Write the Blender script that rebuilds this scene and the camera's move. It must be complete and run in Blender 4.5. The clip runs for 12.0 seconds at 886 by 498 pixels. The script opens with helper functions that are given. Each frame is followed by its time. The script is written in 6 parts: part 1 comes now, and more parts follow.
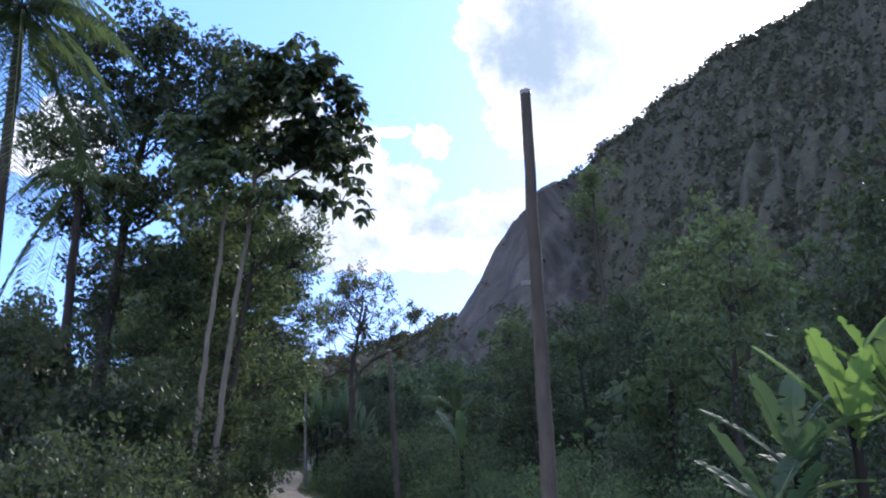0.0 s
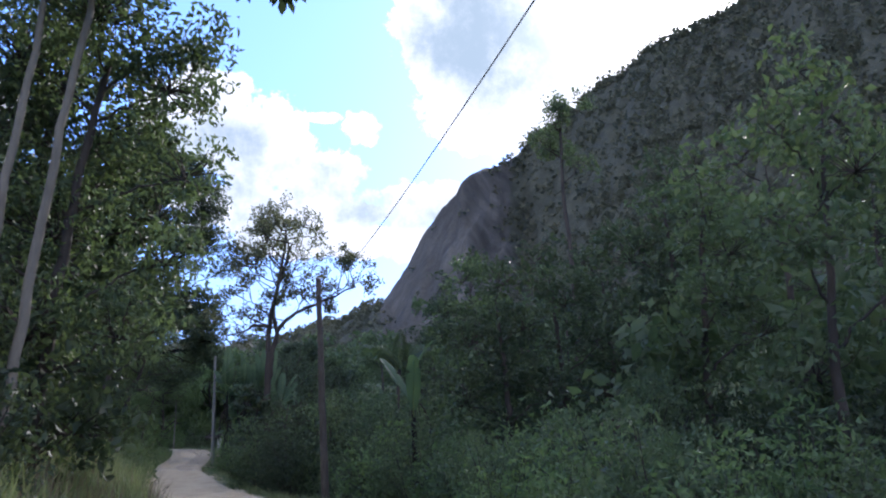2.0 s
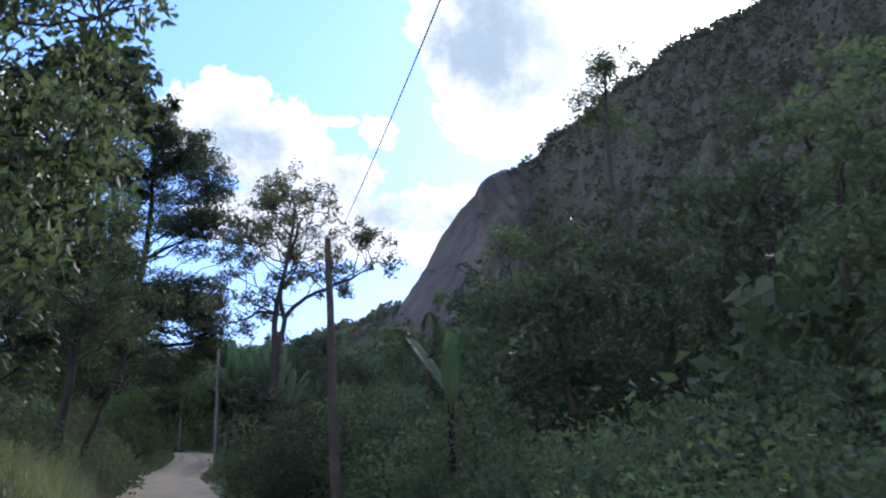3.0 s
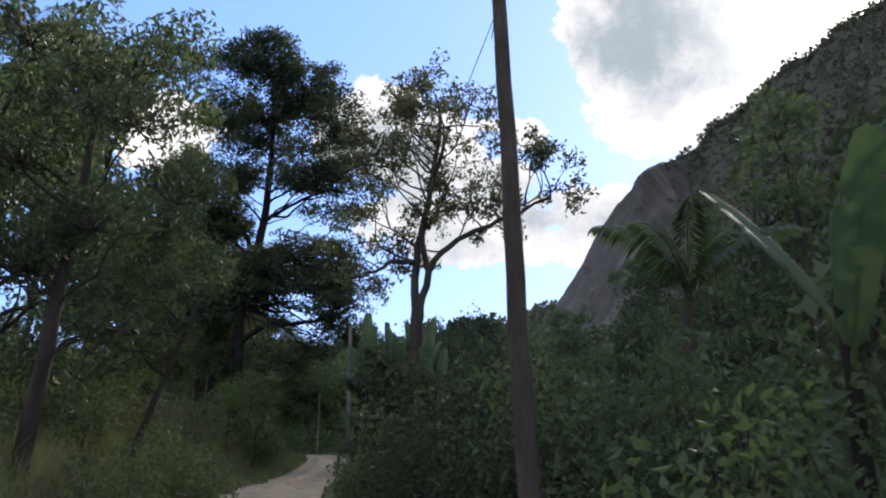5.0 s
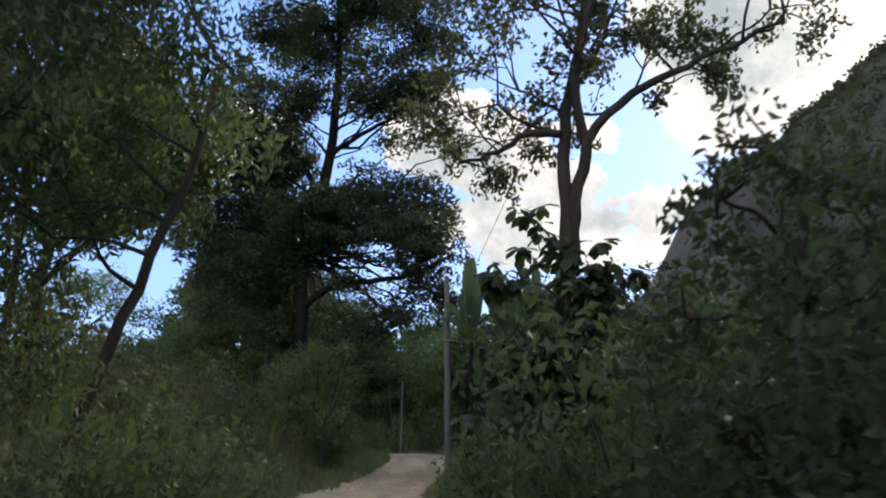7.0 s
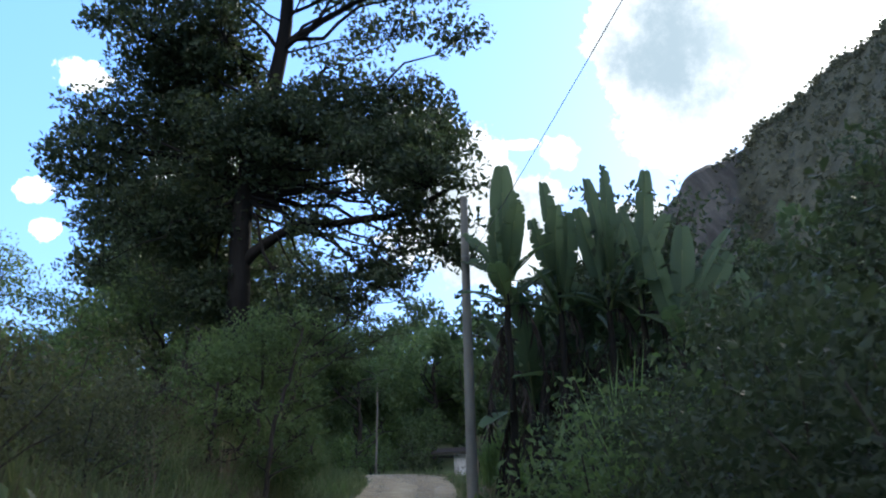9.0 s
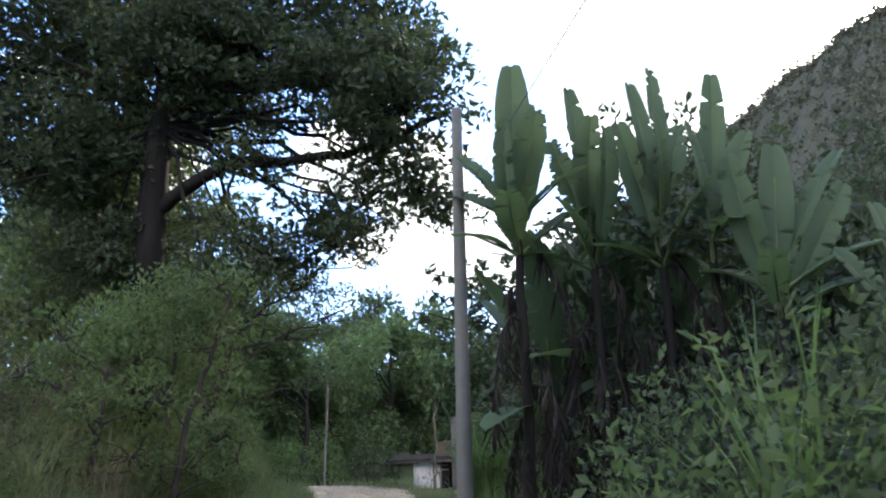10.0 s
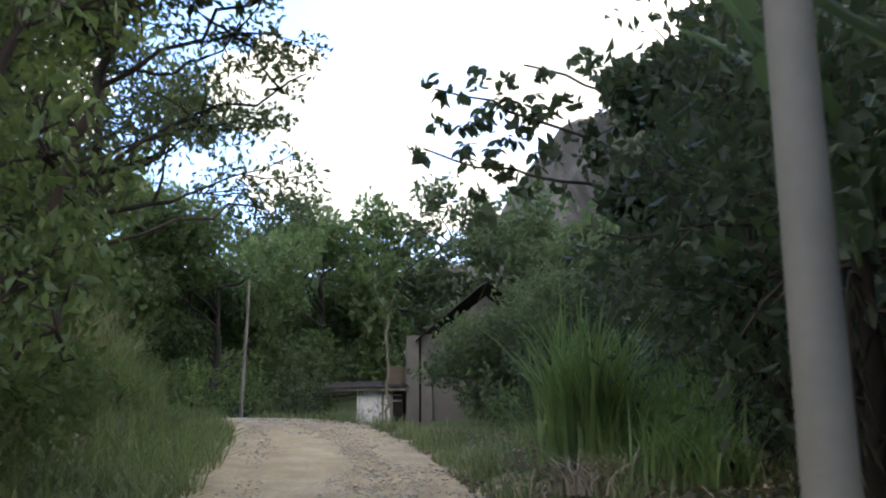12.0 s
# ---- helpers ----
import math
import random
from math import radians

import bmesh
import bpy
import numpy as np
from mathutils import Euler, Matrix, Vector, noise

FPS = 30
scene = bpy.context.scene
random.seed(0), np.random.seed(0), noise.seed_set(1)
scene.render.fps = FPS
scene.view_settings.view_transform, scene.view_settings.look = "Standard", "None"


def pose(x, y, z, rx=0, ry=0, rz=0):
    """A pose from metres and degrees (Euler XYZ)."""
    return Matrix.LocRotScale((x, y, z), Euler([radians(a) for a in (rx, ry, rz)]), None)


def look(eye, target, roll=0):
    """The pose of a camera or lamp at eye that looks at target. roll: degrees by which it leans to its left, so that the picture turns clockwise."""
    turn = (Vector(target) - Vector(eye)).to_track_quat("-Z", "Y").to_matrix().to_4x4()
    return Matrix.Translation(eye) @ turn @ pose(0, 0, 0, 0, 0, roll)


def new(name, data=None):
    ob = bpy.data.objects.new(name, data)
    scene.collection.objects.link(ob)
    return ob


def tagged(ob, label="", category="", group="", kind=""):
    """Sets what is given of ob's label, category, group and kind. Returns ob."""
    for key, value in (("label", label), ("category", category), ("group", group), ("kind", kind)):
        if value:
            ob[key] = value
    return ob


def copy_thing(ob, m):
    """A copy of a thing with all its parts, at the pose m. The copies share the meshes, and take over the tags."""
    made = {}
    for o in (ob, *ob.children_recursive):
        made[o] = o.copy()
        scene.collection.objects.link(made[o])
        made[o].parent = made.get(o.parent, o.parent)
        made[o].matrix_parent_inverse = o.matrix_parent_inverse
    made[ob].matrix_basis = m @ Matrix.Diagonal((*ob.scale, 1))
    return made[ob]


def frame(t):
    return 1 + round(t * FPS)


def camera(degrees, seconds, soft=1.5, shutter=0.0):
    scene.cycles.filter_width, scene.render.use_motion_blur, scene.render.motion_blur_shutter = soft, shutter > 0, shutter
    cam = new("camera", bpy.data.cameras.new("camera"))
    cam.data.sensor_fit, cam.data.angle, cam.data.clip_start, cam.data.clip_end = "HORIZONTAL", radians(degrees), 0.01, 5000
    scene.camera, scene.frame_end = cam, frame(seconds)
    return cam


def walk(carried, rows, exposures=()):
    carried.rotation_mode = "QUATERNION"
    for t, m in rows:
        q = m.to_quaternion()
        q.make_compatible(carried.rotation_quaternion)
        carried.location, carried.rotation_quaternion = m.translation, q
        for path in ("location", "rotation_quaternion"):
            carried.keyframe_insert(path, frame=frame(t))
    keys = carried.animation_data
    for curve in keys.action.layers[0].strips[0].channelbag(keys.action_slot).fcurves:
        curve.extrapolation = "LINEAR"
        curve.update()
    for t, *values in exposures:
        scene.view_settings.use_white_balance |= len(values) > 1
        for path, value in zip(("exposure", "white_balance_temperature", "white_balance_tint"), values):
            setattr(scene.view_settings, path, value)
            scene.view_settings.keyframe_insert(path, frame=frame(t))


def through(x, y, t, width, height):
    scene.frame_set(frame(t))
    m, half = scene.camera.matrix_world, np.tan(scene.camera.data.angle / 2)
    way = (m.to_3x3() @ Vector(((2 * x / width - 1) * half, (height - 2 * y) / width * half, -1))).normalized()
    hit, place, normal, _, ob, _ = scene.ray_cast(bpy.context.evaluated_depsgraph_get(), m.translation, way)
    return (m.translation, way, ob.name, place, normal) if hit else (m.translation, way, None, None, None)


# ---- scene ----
cam = camera(49.1, 12.0, soft=2.0, shutter=0.18)
PATH = [
    (0.0, (-0.000, -0.000, 1.500), (0.560, 19.316, 6.657), -2.32),
    (0.5, (-0.172, 2.369, 1.382), (0.786, 21.706, 6.399), -2.47),
    (1.0, (-0.326, 4.827, 1.292), (1.038, 24.192, 6.099), -2.63),
    (1.5, (-0.441, 7.463, 1.256), (1.280, 26.814, 6.006), -1.93),
    (2.0, (-0.498, 10.366, 1.302), (1.565, 29.650, 6.187), -1.76),
    (2.5, (-0.492, 13.588, 1.446), (1.892, 32.816, 6.406), -1.91),
    (3.0, (-0.464, 17.034, 1.659), (1.241, 36.331, 6.628), -1.55),
    (3.5, (-0.471, 20.569, 1.900), (-1.226, 39.980, 6.660), -0.70),
    (3.7, (-0.496, 21.979, 1.995), (-2.045, 41.482, 6.145), -0.87),
    (5.3, (-1.466, 32.457, 2.509), (-2.893, 51.726, 7.671), -0.27),
    (5.5, (-1.689, 33.673, 2.543), (-3.455, 52.923, 7.675), -0.54),
    (6.0, (-2.344, 36.654, 2.607), (-5.035, 55.800, 7.723), 0.27),
    (6.5, (-3.127, 39.571, 2.649), (-6.249, 58.629, 7.848), 0.21),
    (7.0, (-3.985, 42.470, 2.697), (-6.903, 61.571, 7.859), -0.35),
    (7.2, (-4.336, 43.635, 2.724), (-7.250, 62.732, 7.906), 0.20),
    (8.8, (-6.826, 53.401, 3.339), (-9.109, 72.486, 8.868), -1.12),
    (9.0, (-7.081, 54.659, 3.457), (-9.181, 73.774, 8.953), -1.40),
    (9.5, (-7.684, 57.756, 3.749), (-9.274, 76.933, 9.202), -1.18),
    (10.0, (-8.260, 60.719, 3.997), (-9.368, 79.891, 9.585), -1.07),
    (10.5, (-8.832, 63.483, 4.167), (-9.522, 82.715, 9.614), -1.45),
    (11.0, (-9.403, 66.081, 4.269), (-9.831, 85.586, 8.670), -2.71),
    (11.5, (-9.974, 68.568, 4.325), (-9.971, 88.109, 8.587), -0.95),
    (12.0, (-10.545, 71.000, 4.359), (-9.855, 90.497, 8.761), -0.31),
]
EXPOSURES = [(0, 1.88, 5800, 21), (2.5, 1.88, 5850, 19), (3.5, 1.72, 6000, 18), (5.5, 1.55, 7050, 16), (7, 1.62, 7250, 15), (9, 1.94, 6250, 9), (10.3, 2.9, 7000, 15), (11.2, 2.58, 7300, 13), (12, 2.6, 7450, 13)]
walk(cam, [(t, look(e, a, r)) for t, e, a, r in PATH], EXPOSURES)

# ---------------------------------------------------------------- world and sun
SUN_AZ, SUN_EL = 24.3, 26.9          # degrees right of +y, and up


def world_sky():
    w = bpy.data.worlds.new("sky")
    scene.world = w
    w.use_nodes = True
    nt = w.node_tree
    nt.nodes.clear()

    def node(kind, **kw):
        n = nt.nodes.new(kind)
        for k, v in kw.items():
            if k == "operation":
                n.operation = v
            elif k == "blend":
                n.blend_type = v
        return n

    def m(op, a, b=0.0, c=0.0, clamp=False):
        n = nt.nodes.new("ShaderNodeMath")
        n.operation = op
        n.use_clamp = clamp
        for i, s in enumerate((a, b, c)):
            if isinstance(s, (int, float)):
                n.inputs[i].default_value = s
            else:
                nt.links.new(s, n.inputs[i])
        return n.outputs[0]

    tc = node("ShaderNodeTexCoord")
    sep = node("ShaderNodeSeparateXYZ")
    nt.links.new(tc.outputs["Generated"], sep.inputs[0])
    x, y, z = sep.outputs
    az = m("MULTIPLY", m("ARCTAN2", x, y), 57.2958)
    el = m("MULTIPLY", m("ARCSINE", z), 57.2958)
    comb = node("ShaderNodeCombineXYZ")
    nt.links.new(az, comb.inputs[0])
    nt.links.new(el, comb.inputs[1])

    def fbm(scale, detail, rough, off):
        add = nt.nodes.new("ShaderNodeVectorMath")
        add.operation = "ADD"
        add.inputs[1].default_value = (off, off * 0.7, off * 1.3)
        nt.links.new(comb.outputs[0], add.inputs[0])
        n = node("ShaderNodeTexNoise")
        n.inputs["Scale"].default_value = scale
        n.inputs["Detail"].default_value = detail
        n.inputs["Roughness"].default_value = rough
        nt.links.new(add.outputs[0], n.inputs["Vector"])
        return n.outputs["Fac"]

    # cumulus banks: azimuth, elevation, half width, half height
    banks = [(17.5, 29.8, 14.0, 8.6), (9.4, 27.3, 6.4, 4.4), (8.9, 23.2, 4.3, 3.9), (14.0, 24.5, 6.0, 4.6),
             (-8.4, 21.5, 3.8, 3.0), (-4.9, 20.3, 3.2, 3.0), (-1.3, 18.3, 3.3, 1.9), (3.6, 16.8, 4.6, 1.4), (-3.6, 15.9, 6.0, 2.3), (1.6, 14.7, 6.5, 1.2),
             (1.3, 21.3, 1.3, 1.0), (-1.2, 21.9, 1.3, 0.35), (-28.4, 25.0, 1.6, 1.0), (-30.3, 18.4, 1.2, 0.7), (-29.4, 16.2, 0.9, 0.8), (-21.0, 20.5, 3.0, 2.6)]
    # banks out of view, added to brighten what faces the camera
    wide = [(-50.0, 34.0, 12.0, 9.0), (-82.0, 26.0, 20.0, 11.0), (70.0, 40.0, 22.0, 14.0), (120.0, 32.0, 26.0, 14.0), (-135.0, 36.0, 28.0, 16.0), (175.0, 30.0, 24.0, 13.0), (-100.0, 58.0, 40.0, 9.0), (60.0, 66.0, 50.0, 9.0)]
    # shaded bellies of the same clouds
    bellies = [(9.6, 26.6, 5.6, 4.2), (15.5, 26.6, 7.0, 4.2), (21.0, 32.0, 8.0, 4.4), (-7.6, 20.2, 4.2, 2.4), (-3.4, 17.8, 4.6, 1.9), (2.6, 16.1, 5.0, 1.3), (-5.0, 15.0, 4.5, 1.5)]

    def blobs(rows):
        best = None
        for a, e, ra, re in rows:
            da = m("MULTIPLY", m("SUBTRACT", az, a), 1 / ra)
            de = m("MULTIPLY", m("SUBTRACT", el, e), 1 / re)
            v = m("SUBTRACT", 1.0, m("ADD", m("MULTIPLY", da, da), m("MULTIPLY", de, de)))
            v = m("MAXIMUM", m("MULTIPLY", v, max(0.42, min(ra, re) / 4.0)), -9.0)
            best = v if best is None else m("MAXIMUM", best, v)
        return best

    lump = m("ADD", m("MULTIPLY", m("SUBTRACT", fbm(0.42, 7.0, 0.62, 11.0), 0.5), 1.9), m("MULTIPLY", m("SUBTRACT", fbm(1.5, 4.0, 0.6, 3.0), 0.5), 0.45))
    body = m("ADD", blobs(banks + wide), lump)
    mask = node("ShaderNodeMapRange")
    mask.interpolation_type = "SMOOTHSTEP"
    mask.inputs["From Min"].default_value, mask.inputs["From Max"].default_value = -0.05, 0.13
    nt.links.new(body, mask.inputs["Value"])
    thick = node("ShaderNodeMapRange")
    thick.interpolation_type = "SMOOTHSTEP"
    thick.inputs["From Min"].default_value, thick.inputs["From Max"].default_value = -0.5, 1.15
    nt.links.new(m("ADD", blobs(bellies), m("MULTIPLY", m("SUBTRACT", fbm(0.36, 8.0, 0.66, 31.0), 0.5), 3.0)), thick.inputs["Value"])
    # veil of thin bright cloud round the sun
    a, e = radians(SUN_AZ), radians(SUN_EL)
    sd = Vector((math.sin(a) * math.cos(e), math.cos(a) * math.cos(e), math.sin(e)))
    dot = nt.nodes.new("ShaderNodeVectorMath")
    dot.operation = "DOT_PRODUCT"
    nt.links.new(tc.outputs["Generated"], dot.inputs[0])
    dot.inputs[1].default_value = sd
    ang = m("MULTIPLY", m("ARCCOSINE", m("MINIMUM", dot.outputs["Value"], 1.0)), 57.2958)
    near = m("POWER", m("SUBTRACT", 1.0, m("MULTIPLY", ang, 1 / 15.0), clamp=True), 3.0)

    sky = node("ShaderNodeTexSky")
    sky.sky_type = "NISHITA"
    sky.sun_disc = False
    sky.sun_elevation, sky.sun_rotation = radians(SUN_EL), radians(SUN_AZ)
    sky.altitude, sky.air_density, sky.dust_density, sky.ozone_density = 300, 1.0, 0.6, 2.0

    def mix(fac, c1, c2, blend="MIX"):
        n = nt.nodes.new("ShaderNodeMix")
        n.data_type = "RGBA"
        n.blend_type = blend
        for i, s in ((0, fac), (6, c1), (7, c2)):
            if isinstance(s, (int, float)):
                n.inputs[i].default_value = s
            elif isinstance(s, tuple):
                n.inputs[i].default_value = (*s, 1)
            else:
                nt.links.new(s, n.inputs[i])
        return n.outputs[2]

    # clouds away from the sun are set brighter, as fill for sides facing the camera
    front = m("MULTIPLY", m("SUBTRACT", ang, 40.0, clamp=False), 1 / 60.0, clamp=True)
    lit = mix(front, (3.5, 3.65, 3.8), (10.6, 10.3, 9.9))
    dim = mix(front, (1.5, 1.88, 2.12), (7.5, 7.6, 7.8))
    grey = mix(thick.outputs[0], lit, dim)
    cloud = mix(near, grey, (34.0, 33.0, 31.0))
    blue = mix(0.66, sky.outputs[0], (0.72, 1.9, 5.2))
    final = mix(mask.outputs[0], blue, cloud)
    bg = node("ShaderNodeBackground")
    bg.inputs["Strength"].default_value = 0.1
    nt.links.new(final, bg.inputs["Color"])
    out = node("ShaderNodeOutputWorld")
    nt.links.new(bg.outputs[0], out.inputs["Surface"])


world_sky()
sun_data = bpy.data.lights.new("sun", "SUN")
sun_data.energy, sun_data.angle, sun_data.color = 1.6, radians(1.0), (1.0, 0.93, 0.8)
sun = new("sun", sun_data)
sun.matrix_world = look((60 * math.sin(radians(SUN_AZ)), 60 * math.cos(radians(SUN_AZ)), 60 * math.tan(radians(SUN_EL))), (0, 0, 0))

# ---------------------------------------------------------------- materials


def shader(name):
    mat = bpy.data.materials.new(name)
    mat.use_nodes = True
    nt = mat.node_tree
    return mat, nt, nt.nodes["Principled BSDF"], nt.nodes["Material Output"]


def ramp_node(nt, fac, stops):
    r = nt.nodes.new("ShaderNodeValToRGB")
    el = r.color_ramp.elements
    el[0].position, el[0].color = stops[0][0], (*stops[0][1], 1)
    el[1].position, el[1].color = stops[-1][0], (*stops[-1][1], 1)
    for p, c in stops[1:-1]:
        e = el.new(p)
        e.color = (*c, 1)
    nt.links.new(fac, r.inputs[0])
    return r.outputs[0]


def noise_tex(nt, scale, detail=4.0, rough=0.55, coord="Object", stretch=None):
    tc = nt.nodes.new("ShaderNodeTexCoord")
    out = tc.outputs[coord]
    if stretch:
        mp = nt.nodes.new("ShaderNodeMapping")
        mp.inputs["Scale"].default_value = stretch
        nt.links.new(out, mp.inputs["Vector"])
        out = mp.outputs[0]
    n = nt.nodes.new("ShaderNodeTexNoise")
    n.inputs["Scale"].default_value, n.inputs["Detail"].default_value, n.inputs["Roughness"].default_value = scale, detail, rough
    nt.links.new(out, n.inputs["Vector"])
    return n.outputs["Fac"]


def mix_color(nt, fac, a, b, blend="MIX"):
    n = nt.nodes.new("ShaderNodeMix")
    n.data_type, n.blend_type = "RGBA", blend
    for i, s in ((0, fac), (6, a), (7, b)):
        if isinstance(s, (int, float)):
            n.inputs[i].default_value = s
        elif isinstance(s, tuple):
            n.inputs[i].default_value = (*s, 1)
        else:
            nt.links.new(s, n.inputs[i])
    return n.outputs[2]


def bump(nt, bsdf, height, strength=0.5, distance=0.05):
    b = nt.nodes.new("ShaderNodeBump")
    b.inputs["Strength"].default_value, b.inputs["Distance"].default_value = strength, distance
    nt.links.new(height, b.inputs["Height"])
    nt.links.new(b.outputs[0], bsdf.inputs["Normal"])


def leaf_material(name, dark, light, through, gloss=0.6, share=0.42):
    """A leaf: each blade takes its own tone, and light shines through it."""
    mat, nt, bsdf, out = shader(name)
    geo = nt.nodes.new("ShaderNodeNewGeometry")
    patch = noise_tex(nt, 0.45, 3.0)
    tone = nt.nodes.new("ShaderNodeMath")
    tone.operation = "MULTIPLY_ADD"
    tone.inputs[1].default_value = 0.6
    nt.links.new(geo.outputs["Random Per Island"], tone.inputs[0])
    sub = nt.nodes.new("ShaderNodeMath")
    sub.operation = "MULTIPLY_ADD"
    sub.inputs[1].default_value, sub.inputs[2].default_value = 1.2, -0.4
    nt.links.new(patch, sub.inputs[0])
    nt.links.new(sub.outputs[0], tone.inputs[2])
    mid = tuple((a + b) / 2 for a, b in zip(dark, light))
    col = ramp_node(nt, tone.outputs[0], [(0.1, dark), (0.55, mid), (0.95, light)])
    nt.links.new(col, bsdf.inputs["Base Color"])
    bsdf.inputs["Roughness"].default_value = gloss
    bsdf.inputs["Specular IOR Level"].default_value = 0.28
    tr = nt.nodes.new("ShaderNodeBsdfTranslucent")
    nt.links.new(mix_color(nt, 0.6, col, through), tr.inputs["Color"])
    mx = nt.nodes.new("ShaderNodeMixShader")
    mx.inputs[0].default_value = share
    nt.links.new(bsdf.outputs[0], mx.inputs[1])
    nt.links.new(tr.outputs[0], mx.inputs[2])
    nt.links.new(mx.outputs[0], out.inputs["Surface"])
    return mat


LEAF_DARK = leaf_material("leaf_dark", (0.040, 0.056, 0.030), (0.084, 0.115, 0.056), (0.138, 0.208, 0.06))
LEAF_MID = leaf_material("leaf_mid", (0.044, 0.067, 0.030), (0.105, 0.15, 0.062), (0.195, 0.31, 0.075))
LEAF_FRESH = leaf_material("leaf_fresh", (0.051, 0.086, 0.028), (0.130, 0.200, 0.060), (0.239, 0.362, 0.089), share=0.45)
LEAF_SPARSE = leaf_material("leaf_sparse", (0.035, 0.042, 0.024), (0.085, 0.09, 0.045), (0.14, 0.16, 0.05))
LEAF_BANANA = leaf_material("leaf_banana", (0.035, 0.060, 0.031), (0.071, 0.111, 0.055), (0.131, 0.210, 0.069), gloss=0.66, share=0.34)
LEAF_PALE = leaf_material("leaf_pale", (0.14, 0.17, 0.12), (0.30, 0.34, 0.25), (0.3, 0.36, 0.2), share=0.3)
LEAF_DEEP = leaf_material("leaf_deep", (0.022, 0.032, 0.019), (0.049, 0.069, 0.035), (0.078, 0.114, 0.037))
# banana-like leaf with the glow of sun through it put into the colour
LEAF_HELICONIA_LIT = leaf_material("leaf_heliconia_lit", (0.046, 0.085, 0.024), (0.100, 0.162, 0.048), (0.298, 0.474, 0.087), gloss=0.68, share=0.5)
LEAF_DRY = leaf_material("leaf_dry", (0.07, 0.055, 0.035), (0.20, 0.165, 0.11), (0.22, 0.17, 0.1), gloss=0.8, share=0.25)
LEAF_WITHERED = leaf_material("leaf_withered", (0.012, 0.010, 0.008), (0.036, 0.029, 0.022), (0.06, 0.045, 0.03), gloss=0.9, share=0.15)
GRASS = leaf_material("grass_blade", (0.055, 0.08, 0.032), (0.225, 0.24, 0.115), (0.24, 0.31, 0.1), gloss=0.6, share=0.35)
GRASS_VERGE = leaf_material("grass_verge", (0.06, 0.088, 0.034), (0.22, 0.24, 0.11), (0.24, 0.32, 0.10), gloss=0.6, share=0.35)
GRASS_BRIGHT = leaf_material("grass_bright", (0.06, 0.105, 0.035), (0.165, 0.25, 0.085), (0.25, 0.39, 0.10), gloss=0.5, share=0.42)
LEAF_FAR = leaf_material("leaf_far", (0.070, 0.071, 0.046), (0.100, 0.104, 0.066), (0.07, 0.08, 0.03), gloss=0.9, share=0.3)


def bark_material(name, a, b, scale=6.0):
    mat, nt, bsdf, out = shader(name)
    n1 = noise_tex(nt, scale, 6.0, 0.65, stretch=(1, 1, 0.25))
    n2 = noise_tex(nt, 0.9, 3.0)
    col = ramp_node(nt, n1, [(0.3, a), (0.7, b)])
    col = mix_color(nt, n2, col, tuple(c * 0.6 for c in a))
    nt.links.new(col, bsdf.inputs["Base Color"])
    bsdf.inputs["Roughness"].default_value = 0.9
    bsdf.inputs["Specular IOR Level"].default_value = 0.12
    bump(nt, bsdf, n1, 0.7, 0.04)
    return mat


BARK = bark_material("bark_dark", (0.035, 0.030, 0.025), (0.095, 0.082, 0.068))
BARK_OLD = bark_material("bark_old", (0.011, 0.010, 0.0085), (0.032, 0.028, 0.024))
BARK_PALE = bark_material("bark_pale", (0.12, 0.105, 0.08), (0.27, 0.24, 0.19), 4.0)
POLE_WOOD = bark_material("pole_wood", (0.052, 0.045, 0.037), (0.125, 0.108, 0.088), 9.0)
PLANK_GREY = bark_material("plank_grey", (0.16, 0.14, 0.12), (0.34, 0.31, 0.27), 7.0)


def plain_material(name, a, b, scale, rough=0.85, relief=0.4, dist=0.02, metal=0.0):
    mat, nt, bsdf, out = shader(name)
    n1 = noise_tex(nt, scale, 6.0, 0.6)
    n2 = noise_tex(nt, scale * 0.12, 3.0)
    col = mix_color(nt, n1, a, b)
    col = mix_color(nt, n2, col, tuple(c * 0.7 for c in a))
    nt.links.new(col, bsdf.inputs["Base Color"])
    bsdf.inputs["Roughness"].default_value, bsdf.inputs["Metallic"].default_value = rough, metal
    bsdf.inputs["Specular IOR Level"].default_value = 0.12 if rough > 0.8 else 0.5
    bump(nt, bsdf, n1, relief, dist)
    return mat


CONCRETE = plain_material("pole_concrete", (0.13, 0.13, 0.115), (0.205, 0.2, 0.175), 14.0, 0.85, 0.25, 0.01)


def peeling_material(name, paint, bare):
    """Old whitewash: flaked patches and rain streaks let the grey plaster through."""
    mat, nt, bsdf, out = shader(name)
    flake = noise_tex(nt, 4.5, 7.0, 0.68)
    streak = noise_tex(nt, 3.0, 5.0, 0.6, stretch=(3.2, 3.2, 0.35))
    grain = noise_tex(nt, 30.0, 4.0)
    col = mix_color(nt, grain, tuple(c * 0.8 for c in paint), paint)
    col = mix_color(nt, ramp_node(nt, flake, [(0.54, (0, 0, 0)), (0.6, (1, 1, 1))]), col, bare)
    col = mix_color(nt, ramp_node(nt, streak, [(0.5, (0, 0, 0)), (0.68, (0.85, 0.85, 0.85))]), col, tuple(c * 0.6 for c in bare))
    nt.links.new(col, bsdf.inputs["Base Color"])
    bsdf.inputs["Roughness"].default_value = 0.92
    bsdf.inputs["Specular IOR Level"].default_value = 0.12
    bump(nt, bsdf, flake, 0.5, 0.012)
    return mat


